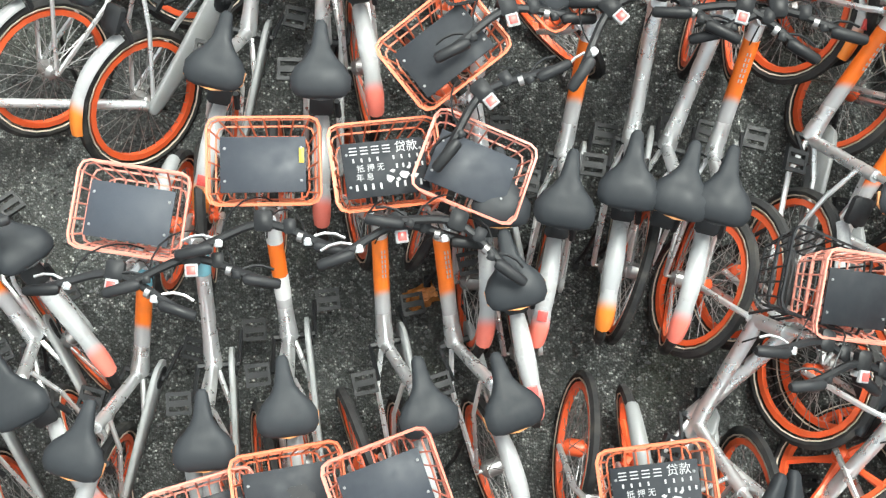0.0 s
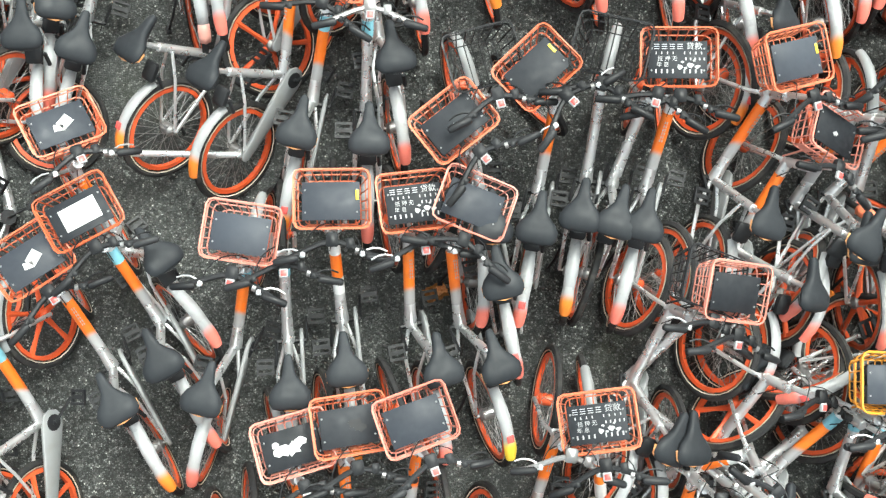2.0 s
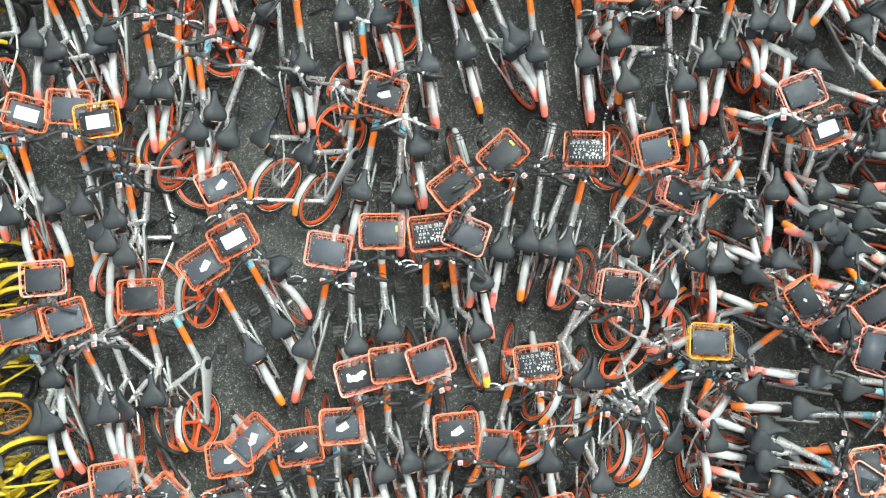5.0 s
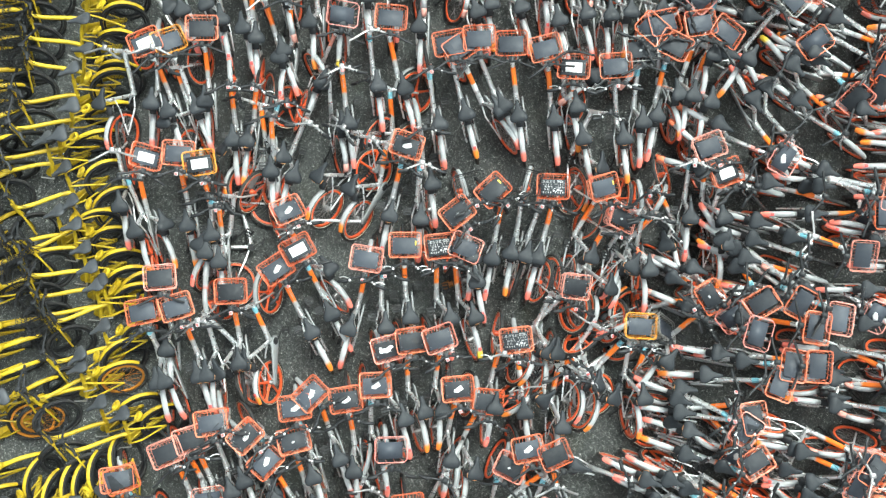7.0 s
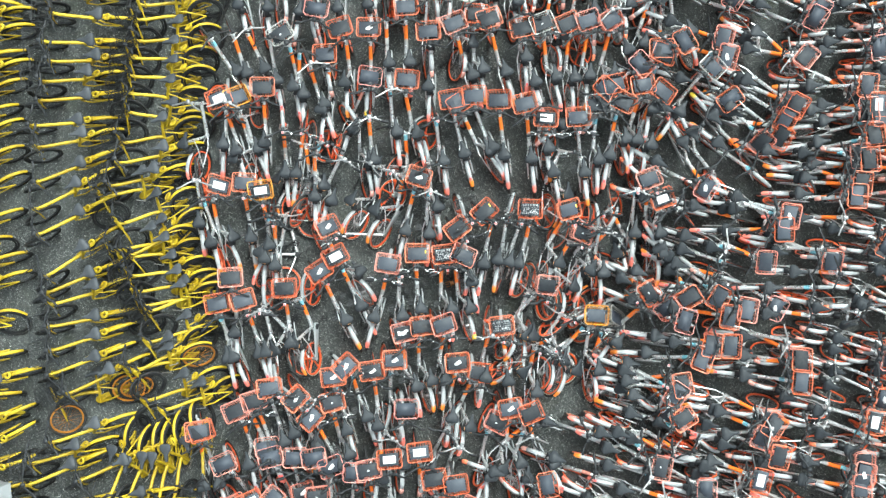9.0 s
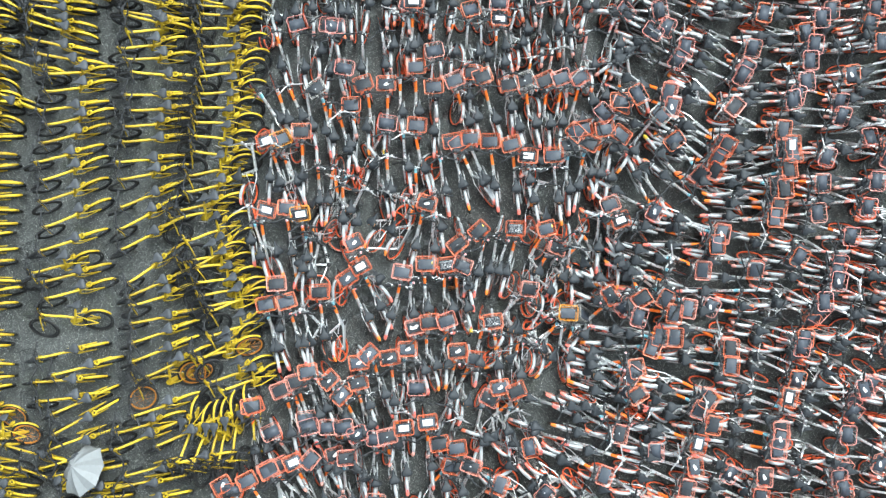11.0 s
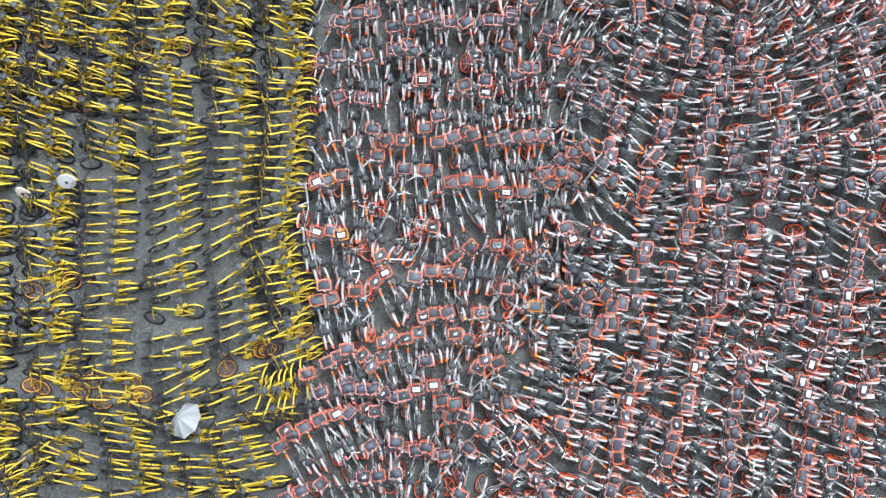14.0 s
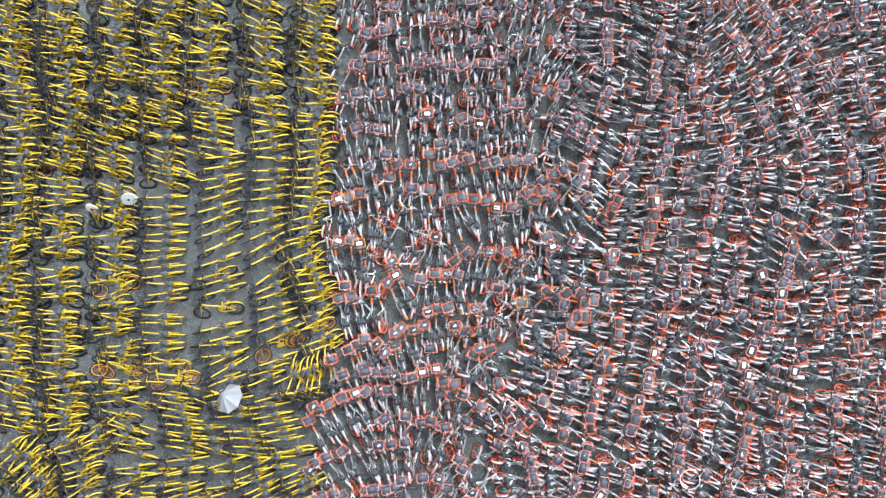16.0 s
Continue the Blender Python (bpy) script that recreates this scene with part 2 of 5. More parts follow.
# ---- shapes ----
class Shape:
    """A growing mesh: vertices and faces. plain: blocks without chamfers, for bikes far out."""

    plain = False

    def __init__(self):
        self.v, self.f = [], []

    def tube(self, pts, r, seg=8, closed=False, caps=True):
        pts = [np.array(p, float) for p in pts]
        n, at = len(pts), len(self.v)
        rs = r if isinstance(r, (list, tuple)) else [r] * n
        side = None
        for i, p in enumerate(pts):
            a = pts[i - 1] if i or closed else p
            b = pts[(i + 1) % n] if i < n - 1 or closed else p
            t = (b - a) / (np.linalg.norm(b - a) + 1e-9)
            if side is None:
                side = np.cross(t, (0.31, 0.17, 0.93) if abs(t[2]) < 0.9 else (0.9, 0.3, 0.1))
            side = side - t * (side @ t)
            side /= np.linalg.norm(side) + 1e-9
            up = np.cross(t, side)
            for k in range(seg):
                w = 2 * math.pi * k / seg
                self.v.append(tuple(p + rs[i] * (math.cos(w) * side + math.sin(w) * up)))
        for i in range(n if closed else n - 1):
            j = (i + 1) % n
            for k in range(seg):
                q = (k + 1) % seg
                self.f.append((at + i * seg + k, at + i * seg + q, at + j * seg + q, at + j * seg + k))
        if caps and not closed:
            self.f.append(tuple(at + k for k in reversed(range(seg))))
            self.f.append(tuple(at + (n - 1) * seg + k for k in range(seg)))
        return self

    def ring(self, c, radius, r, seg=32, thick=6, squash=1.0):
        """A torus round the x axis through c; squash widens it along x."""
        at = len(self.v)
        for i in range(seg):
            a = 2 * math.pi * i / seg
            for k in range(thick):
                w = 2 * math.pi * (k + 0.5) / thick
                d = radius + r * math.cos(w)
                self.v.append((c[0] + squash * r * math.sin(w), c[1] + d * math.cos(a), c[2] + d * math.sin(a)))
        for i in range(seg):
            j = (i + 1) % seg
            for k in range(thick):
                q = (k + 1) % thick
                self.f.append((at + i * thick + k, at + i * thick + q, at + j * thick + q, at + j * thick + k))
        return self

    def loft(self, rings):
        at, k = len(self.v), len(rings[0])
        for ring in rings:
            self.v += [tuple(p) for p in ring]
        for i in range(len(rings) - 1):
            for j in range(k):
                q = (j + 1) % k
                self.f.append((at + i * k + j, at + i * k + q, at + (i + 1) * k + q, at + (i + 1) * k + j))
        self.f.append(tuple(at + j for j in reversed(range(k))))
        self.f.append(tuple(at + (len(rings) - 1) * k + j for j in range(k)))
        return self

    def block(self, c, size, edge=0.15, m=None):
        """A box with chamfered edges; edge is the chamfer's share of the smallest side."""
        if Shape.plain:
            return self.chip(c, size, m=m)
        s = np.array(size, float) / 2
        e = edge * min(size)
        rings = []
        for z, cut in ((-s[2], e), (-s[2] + e, 0.0), (s[2] - e, 0.0), (s[2], e)):
            x, y = s[0] - cut, s[1] - cut
            k = e * 0.7
            rings.append([(x - k, -y, z), (x, -y + k, z), (x, y - k, z), (x - k, y, z), (-x + k, y, z), (-x, y - k, z), (-x, -y + k, z), (-x + k, -y, z)])
        rings = [[tuple((m @ Vector(p) if m else Vector(p)) + Vector(c)) for p in ring] for ring in rings]
        return self.loft(rings)

    def chip(self, c, size, turn=0.0, tilt=0.0, m=None):
        """A small plain box, turned about z and then tipped about x."""
        at = len(self.v)
        m = m or Matrix.Rotation(tilt, 3, "X") @ Matrix.Rotation(turn, 3, "Z")
        for z in (-1, 1):
            for x, y in ((-1, -1), (1, -1), (1, 1), (-1, 1)):
                self.v.append(tuple(m @ Vector((x * size[0] / 2, y * size[1] / 2, z * size[2] / 2)) + Vector(c)))
        for f in ((3, 2, 1, 0), (4, 5, 6, 7), (0, 1, 5, 4), (1, 2, 6, 5), (2, 3, 7, 6), (3, 0, 4, 7)):
            self.f.append(tuple(at + i for i in f))
        return self

    def arc_strip(self, c, radius, a0, a1, half, sag, n=12, thick=0.003):
        """A mudguard: a curved strip round the x axis through c, from angle a0 to a1 in degrees, arched across."""
        rings = []
        for i in range(n + 1):
            a = radians(a0 + (a1 - a0) * i / n)
            w = half * (0.72 + 0.28 * math.sin(math.pi * min(1.0, max(0.0, (i + 1.2) / (n + 2.4)))))
            prof = [(-w, -sag), (0, 0), (w, -sag)] if Shape.plain else [(-w, -sag), (-0.6 * w, -0.25 * sag), (0, 0), (0.6 * w, -0.25 * sag), (w, -sag)]
            outer = [(x, radius + d) for x, d in prof]
            inner = [(x, radius + d - thick) for x, d in reversed(prof)]
            rings.append([(c[0] + x, c[1] + d * math.cos(a), c[2] + d * math.sin(a)) for x, d in outer + inner])
        return self.loft(rings)

    def weld(self):
        """Bind loose pieces together with small beads of metal between their nearest corners."""
        up = list(range(len(self.v)))

        def root(i):
            while up[i] != i:
                up[i] = up[up[i]]
                i = up[i]
            return i

        for f in self.f:
            for i in f[1:]:
                up[root(i)] = root(f[0])
        v = np.array(self.v)
        while True:
            lab = np.array([root(i) for i in range(len(v))])
            mine, rest = np.where(lab == lab[0])[0], np.where(lab != lab[0])[0]
            if not len(rest):
                return self
            d = ((v[rest][:, None] - v[mine][None]) ** 2).sum(2)
            i, j = np.unravel_index(d.argmin(), d.shape)
            a, b = rest[i], mine[j]
            same = rest[lab[rest] == lab[a]]
            k = same[np.argsort(((v[same] - v[b]) ** 2).sum(1))[1]]
            self.f.append((int(a), int(k), int(b)))
            up[root(a)] = root(b)

    def join(self, other):
        at = len(self.v)
        self.v += other.v
        self.f += [tuple(at + i for i in face) for face in other.f]
        return self

    def mesh(self, name, mat, smooth=True):
        me = bpy.data.meshes.new(name)
        me.from_pydata(self.v, [], self.f)
        me.materials.append(mat)
        if smooth:
            me.shade_smooth()
            me.set_sharp_from_angle(angle=radians(42))
        me.update()
        return me


def part(name, me, parent, label="", m=None):
    ob = new(name, me)
    ob.parent = parent
    if m is not None:
        ob.matrix_basis = m
    if label:
        ob["label"] = label
    return ob


# ---- the bike, facing +y, wheels on the ground, x to its right ----
RA, FA, WR = (0, -0.56, 0.305), (0, 0.53, 0.305), 0.275


def wheel(c, seg, spokes, five=False, fine=True):
    tyre = Shape().ring(c, WR + 0.008, 0.021, seg, 6 if fine else 3)
    rim = Shape().ring(c, WR - 0.032, 0.0165, seg, 4 if fine else 3, 1.1)
    hub = Shape().tube([(-0.045, c[1], c[2]), (-0.03, c[1], c[2]), (0.03, c[1], c[2]), (0.045, c[1], c[2])], [0.018, 0.034, 0.034, 0.018], 10 if fine else 5)
    if fine:
        hub.tube([(-0.07, c[1], c[2]), (0.07, c[1], c[2])], 0.008, 6)
    sp = Shape()
    if five:
        for i in range(5):
            a = 2 * math.pi * i / 5 + 0.3
            p = [(0, c[1] + d * math.cos(a), c[2] + d * math.sin(a)) for d in (0.03, 0.13, 0.25)]
            sp.tube(p, [0.020, 0.013, 0.018], 6 if fine else 4)
    else:
        for i in range(spokes):
            a = 2 * math.pi * i / spokes
            s = 0.030 if i % 2 else -0.030
            b = a + (0.5 if (i // 2) % 2 else -0.5)
            sp.tube([(s, c[1] + 0.032 * math.cos(b), c[2] + 0.032 * math.sin(b)), (0, c[1] + 0.24 * math.cos(a), c[2] + 0.24 * math.sin(a))], 0.0020 if fine else 0.0030, 3, caps=False)
    line = Shape()
    for sx in (-0.0165, 0.0165):
        line.ring((sx, c[1], c[2]), WR - 0.0075, 0.0035, seg, 3)
    return tyre, rim, hub, sp, line


def bezier(*p, n=6):
    p = [np.array(q, float) for q in p]
    out = []
    for i in range(n + 1):
        t, q = i / n, p
        while len(q) > 1:
            q = [a + (b - a) * t for a, b in zip(q, q[1:])]
        out.append(tuple(q[0]))
    return out


def saddle_shape(fine=True):
    rings = []
    k = 14 if fine else 7
    ys = [(-0.132, 0.055, 0.012), (-0.122, 0.088, 0.030), (-0.095, 0.104, 0.040), (-0.055, 0.104, 0.042), (-0.020, 0.086, 0.040), (0.010, 0.056, 0.038), (0.042, 0.036, 0.036), (0.09, 0.027, 0.033), (0.128, 0.022, 0.028), (0.142, 0.012, 0.014)]
    if not fine:
        ys = [ys[0], ys[2], ys[3], ys[5], ys[7], ys[9]]
    for y, w, h in ys:
        ring = []
        for i in range(k):
            a = 2 * math.pi * i / k
            x = w * math.copysign(abs(math.cos(a)) ** 0.75, math.cos(a))
            z = h * math.sin(a) * (0.75 if math.sin(a) > 0 else 0.9) + 0.008 * (y + 0.02) / 0.1 * (1 if y < 0 else 0.3) - 0.010 * math.exp(-(x / 0.03) ** 2)
            ring.append((x, -0.262 + y, 0.845 + z + (0.012 if y < -0.05 else 0)))
        rings.append(ring)
    return Shape().loft(rings)


def basket_shape(fine=True, big=1.0):
    """A wire basket ahead of the handlebar, open at the top."""
    s, r = Shape(), 0.0042 if fine else 0.0060
    cy, top, low = 0.53, 0.945, 0.775

    def loop(z, hw, hd, n):
        pts = []
        k = 0.035
        for sx, sy, a0 in ((1, 1, 0), (-1, 1, 90), (-1, -1, 180), (1, -1, 270)):
            for i in range(n):
                a = radians(a0 + 90 * i / max(1, n - 1))
                pts.append((sx * (hw - k) + k * math.cos(a), cy + sy * (hd - k) + k * math.sin(a), z))
        return pts

    seg = 4 if fine else 3
    n = 3 if fine else 2
    s.tube(loop(top, 0.187 * big, 0.147 * big, n), r * 1.35, seg, closed=True)
    if fine:
        s.tube(loop(top - 0.022, 0.181 * big, 0.142 * big, n), r, 4, closed=True)
        s.tube(loop(top - 0.085, 0.167, 0.131, n), r, 4, closed=True)
    s.tube(loop(low, 0.142, 0.110, n), r, seg, closed=True)
    for i in range(7 if fine else 4):
        x = -0.9 + 1.8 * i / (6 if fine else 3)
        for sy in (-1, 1):
            s.tube([(x * 0.172, cy + sy * 0.147 * big, top), (x * 0.130, cy + sy * 0.110, low)], r * 0.85, 4 if fine else 3, caps=False)
        if fine or i % 2:
            s.tube([(x * 0.130, cy - 0.110, low), (x * 0.130, cy + 0.110, low)], r * 0.85, 4 if fine else 3, caps=False)
    for i in range(5 if fine else 3):
        y = -0.85 + 1.7 * i / (4 if fine else 2)
        for sx in (-1, 1):
            s.tube([(sx * 0.187 * big, cy + y * 0.13, top), (sx * 0.142, cy + y * 0.10, low)], r * 0.85, 4 if fine else 3, caps=False)
    # bracket down to the fork and the folded plates along the rear edge
    s.tube([(0.05, 0.42, low + 0.02), (0.05, 0.40, 0.66)], r * 1.3, 4)
    s.tube([(-0.05, 0.42, low + 0.02), (-0.05, 0.40, 0.66)], r * 1.3, 4)
    if fine:
        for x in (-0.085, 0.085):
            s.block((x, cy - 0.120, top - 0.12), (0.085, 0.006, 0.05), 0.3)
    return s.weld()


def panel_shape():
    """The plate that closes the basket, a little below its rim, with four rivets' worth of chamfer."""
    return Shape().block((-0.004, 0.520, 0.922), (0.284, 0.188, 0.008), 0.2)


def chain_case(big=0.088):
    """A flat drop-shaped cover from the crank to the rear hub."""
    line = [(-0.06 + big * math.cos(radians(a)), 0.305 + big * math.sin(radians(a))) for a in range(-95, 96, 38)]
    line += [(-0.56 + 0.030 * math.cos(radians(a)), 0.305 + 0.030 * math.sin(radians(a))) for a in (100, 145, 180, 215, 260)]
    return Shape().loft([[(0.062 + t, -0.28 + (y + 0.28) * k, 0.305 + (z - 0.305) * k) for y, z in line] for t, k in ((0.0, 0.96), (0.004, 1.0), (0.018, 1.0), (0.022, 0.95))])


def text_shape(body, size, x, y, z):
    """Painted words as a flat mesh, centred on x, y."""
    cu = bpy.data.curves.new("words", "FONT")
    cu.body, cu.size, cu.align_x, cu.align_y, cu.resolution_u = body, size, "CENTER", "CENTER", 2
    ob = bpy.data.objects.new("words", cu)
    scene.collection.objects.link(ob)
    me = bpy.data.meshes.new_from_object(ob.evaluated_get(bpy.context.evaluated_depsgraph_get()))
    s = Shape()
    s.v = [(x + v.co.x, y + v.co.y, z) for v in me.vertices]
    s.f = [tuple(p.vertices) for p in me.polygons]
    bpy.data.objects.remove(ob)
    bpy.data.curves.remove(cu)
    bpy.data.meshes.remove(me)
    return s


def scrap(s, rnd, x, y, z, r, n=9):
    """A torn flake with a ragged outline."""
    at = len(s.v)
    t = rnd.uniform(0, 6)
    ring = [(x + r * rnd.uniform(0.55, 1.2) * math.cos(t + 2 * math.pi * k / n), y + 0.7 * r * rnd.uniform(0.55, 1.2) * math.sin(t + 2 * math.pi * k / n)) for k in range(n)]
    s.v += [(a, b, z - 0.0015) for a, b in ring] + [(a, b, z) for a, b in ring] + [(x, y, z + 0.0005)]
    for k in range(n):
        q = (k + 1) % n
        s.f += [(at + k, at + q, at + n + q, at + n + k), (at + n + k, at + n + q, at + 2 * n)]


def print_shape(kind, fine=True):
    """What is stuck or painted on the plate: paper, torn flakes, words, or plain bars."""
    s, z = Shape(), 0.9285
    rnd = random.Random(kind)
    if kind == "w":
        s.block((0.0, 0.520, z), (0.19, 0.115, 0.002), 0.2)
    elif kind == "s":
        s.block((0.02, 0.525, z), (0.070, 0.055, 0.002), 0.2, Matrix.Rotation(0.5, 3, "Z"))
        s.block((-0.02, 0.505, z), (0.05, 0.035, 0.002), 0.2, Matrix.Rotation(-0.2, 3, "Z"))
    elif kind == "m":
        scrap(s, rnd, -0.01, 0.510, z, 0.020, 13)
    elif kind == "t":
        for x, y, r in ((-0.055, 0.520, 0.050), (-0.005, 0.512, 0.048), (0.035, 0.535, 0.036), (-0.08, 0.548, 0.024)):
            scrap(s, rnd, x, y, z, r, 12)
    elif kind == "k":
        for x, y, r in ((0.03, 0.53, 0.040), (0.055, 0.505, 0.030)):
            scrap(s, rnd, x, y, z, r, 10)
    elif kind == "L" and fine:
        s.join(text_shape("\u8d37\u6b3e", 0.040, 0.075, 0.585, z))
        s.join(text_shape("\u62b5 \u62bc \u65e0", 0.027, -0.055, 0.523, z))
        s.join(text_shape("\u5e74 \u606f", 0.027, -0.078, 0.493, z))
        for k in range(4):
            for j in range(3):
                s.chip((-0.108 + 0.038 * k, 0.596 - 0.011 * j, z - 0.0008), (0.026, 0.0036, 0.0012))
        for y, h, w in ((0.553, 0.013, 0.0055), (0.461, 0.020, 0.0075)):
            for k in range(9):
                if k != 4:
                    s.chip((-0.110 + 0.0275 * k, y, z - 0.0008), (w, h, 0.0012))
        for k in range(5):
            s.chip((0.035 + 0.022 * k, 0.523, z - 0.0008), (0.006, 0.014, 0.0012))
        for i in range(6):
            scrap(s, rnd, 0.045 + rnd.uniform(-0.05, 0.05), 0.497 + rnd.uniform(-0.022, 0.022), z + 0.001, rnd.uniform(0.007, 0.020))
    elif kind == "y":
        s.block((0.124, 0.550, z), (0.016, 0.050, 0.002), 0.2)
    elif kind == "b":
        s.tube([(-0.05, 0.53, z + 0.01), (0.0, 0.56, z + 0.03), (0.06, 0.55, z + 0.012)], [0.03, 0.05, 0.025], 7)
    return s


def bike_shapes(fine=True):
    """All pieces of the silver and orange hire bike: name -> Shape; those that turn with the bar in FRONT."""
    seg = 10 if fine else 4
    d = {}
    head_low, head_top, foot = (0, 0.385, 0.66), (0, 0.345, 0.80), (0, -0.06, 0.31)
    frame = Shape()
    down = bezier(head_low, (0, 0.28, 0.58), (0, 0.08, 0.40), foot, n=6 if fine else 3)
    frame.tube(down, [0.029] * (len(down) - 2) + [0.032, 0.038], seg)
    frame.tube([head_low, head_top], 0.027, seg)
    frame.tube([foot, (0, -0.17, 0.55), (0, -0.235, 0.70)], 0.024, seg)
    frame.tube([(0, -0.225, 0.68), (0, -0.285, 0.83)], 0.0145, max(3, seg - 2))
    for sx in (-1, 1):
        frame.tube([(sx * 0.02, -0.08, 0.32), (sx * 0.062, -0.22, 0.305), (sx * 0.065, -0.56, 0.305)], 0.011, max(3, seg - 4))
        frame.tube([(sx * 0.022, -0.215, 0.62), (sx * 0.06, -0.32, 0.53), (sx * 0.065, -0.56, 0.305)], 0.009, max(3, seg - 4))
    d["frame"] = frame
    d["bar_clamp"] = Shape().tube([(0.112, 0.272, 0.992), (0.128, 0.266, 0.994)], 0.018, 10)
    d["sleeve"] = Shape().tube([p for p in bezier(head_low, (0, 0.28, 0.58), (0, 0.08, 0.40), foot, n=12)[2:10]], 0.0305, seg)
    d["short_sleeve"] = Shape().tube([p for p in bezier(head_low, (0, 0.28, 0.58), (0, 0.08, 0.40), foot, n=12)[3:8]], 0.0305, seg)
    d["tube_sticker"] = Shape().tube([p for p in bezier(head_low, (0, 0.28, 0.58), (0, 0.08, 0.40), foot, n=12)[1:4]], 0.0315, seg)
    d["low_sticker"] = Shape().tube([p for p in bezier(head_low, (0, 0.28, 0.58), (0, 0.08, 0.40), foot, n=12)[6:9]], 0.0315, seg)
    d["sleeve_print"] = Shape()
    for i in range(6):
        for k in (-1, 1):
            d["sleeve_print"].chip((0.003 + k * 0.0055, 0.266 - i * 0.0165, 0.6095 - i * 0.0136), (0.0042, 0.0125, 0.003), 0.0, 0.69)
    d["saddle"] = saddle_shape(fine)
    d["saddle_trim"] = Shape().tube([(-0.101, -0.317, 0.838), (-0.098, -0.362, 0.840), (-0.07, -0.384, 0.842), (0, -0.396, 0.842), (0.07, -0.384, 0.842), (0.098, -0.362, 0.840), (0.101, -0.317, 0.838)], 0.006, 5)
    d["lock_box"] = Shape().block((0, -0.36, 0.648), (0.085, 0.105, 0.055), 0.3, Matrix.Rotation(0.35, 3, "X")).tube([(0.055, -0.36, 0.64), (0.062, -0.40, 0.57)], 0.012, 6)
    d["rear_fender"] = Shape().arc_strip(RA, WR + 0.056, 60, 121, 0.034, 0.020, 12 if fine else 4)
    d["tail"] = Shape().arc_strip(RA, WR + 0.057, 108, 140, 0.0345, 0.021, 8 if fine else 4)
    d["short_tail"] = Shape().arc_strip(RA, WR + 0.057, 121, 140, 0.0345, 0.021, 3)
    at = Matrix.Rotation(radians(24), 3, "X")
    d["tail_mark"] = Shape().block((0, -0.695, 0.612), (0.036, 0.040, 0.008), 0.2, at)
    d["chain_case"] = chain_case(0.072)
    d["crank"] = Shape().tube([(-0.06, -0.06, 0.305), (0.10, -0.06, 0.305)], 0.014, 6).tube([(0.083, -0.06, 0.305), (0.089, -0.06, 0.305)], 0.046, 12).tube([(0.10, -0.06, 0.305), (0.105, 0.07, 0.20)], 0.009, 5).tube([(-0.06, -0.06, 0.305), (-0.07, -0.19, 0.41)], 0.009, 5)
    for key, c in (("pedal", (0.16, 0.07, 0.20)), ("pedal_far", (-0.125, -0.19, 0.41))):
        d[key] = Shape()
        for dx, dy, sx, sy, sz in ((0, -0.036, 0.094, 0.015, 0.022), (0, 0.036, 0.094, 0.015, 0.022), (0, 0, 0.090, 0.024, 0.016), (0.041, 0, 0.011, 0.062, 0.019), (-0.041, 0, 0.011, 0.062, 0.019)):
            d[key].chip((c[0] + dx, c[1] + dy, c[2]), (sx, sy, sz))
    d["kickstand"] = Shape().tube([(-0.07, -0.42, 0.30), (-0.10, -0.50, 0.15), (-0.13, -0.545, 0.03)], 0.009, 6 if fine else 4).block((-0.13, -0.545, 0.02), (0.03, 0.05, 0.018), 0.3)
    for pre, c in (("rear", RA), ("front", FA)):
        for five in (False, True):
            for key, s in zip(("tyre", "rim", "hub", "spokes", "stripe"), wheel(c, 28 if fine else 14, 32 if fine else 8, five, fine)):
                d[f"{pre}_{'five_' if five else ''}{key}"] = s
    fork = Shape()
    for sx in (-1, 1):
        fork.tube([(sx * 0.028, 0.395, 0.635), (sx * 0.058, 0.42, 0.58), (sx * 0.062, 0.53, 0.305)], 0.012, max(3, seg - 3))
    fork.tube([(-0.03, 0.393, 0.64), (0.03, 0.393, 0.64)], 0.02, max(3, seg - 2)).tube([(0, 0.39, 0.64), (0, 0.315, 0.99)], 0.016, max(3, seg - 2))
    d["fork"] = fork
    d["front_fender"] = Shape().arc_strip(FA, WR + 0.054, 40, 128, 0.032, 0.020, 12 if fine else 5)
    bar = bezier((-0.27, 0.22, 0.985), (-0.17, 0.24, 1.005), (-0.10, 0.30, 0.985), (-0.02, 0.315, 0.985), n=5 if fine else 3)
    bar += [(-p[0], p[1], p[2]) for p in reversed(bar)]
    d["handlebar"] = Shape().tube(bar, 0.0145, 7 if fine else 4).block((0, 0.325, 0.985), (0.06, 0.07, 0.05), 0.25).block((0.085, 0.305, 0.99), (0.04, 0.05, 0.035), 0.25)
    for key, sx in (("grip", 1), ("grip_far", -1)):
        d[key] = Shape().tube([(sx * 0.165, 0.238, 1.001), (sx * 0.175, 0.237, 1.002), (sx * 0.275, 0.217, 0.984), (sx * 0.285, 0.215, 0.983)], [0.014, 0.021, 0.019, 0.013], 8 if fine else 4)
        d[key.replace("grip", "brake_lever")] = Shape().tube(bezier((sx * 0.15, 0.25, 0.995), (sx * 0.16, 0.29, 0.985), (sx * 0.23, 0.29, 0.97), (sx * 0.265, 0.265, 0.965), n=4), 0.0048, 5).block((sx * 0.145, 0.255, 0.995), (0.028, 0.03, 0.024), 0.25)
    d["brake_cable"] = Shape().tube(bezier((-0.14, 0.26, 0.99), (-0.12, 0.42, 1.02), (0.03, 0.44, 0.93), (0.02, 0.40, 0.66), n=7), 0.0032, 4).tube(bezier((0.14, 0.26, 0.99), (0.13, 0.40, 1.0), (-0.01, 0.40, 0.9), (-0.02, 0.30, 0.62), n=7), 0.0032, 4)
    d["reflector"] = Shape().block((0, 0.275, 1.0), (0.042, 0.042, 0.018), 0.2)
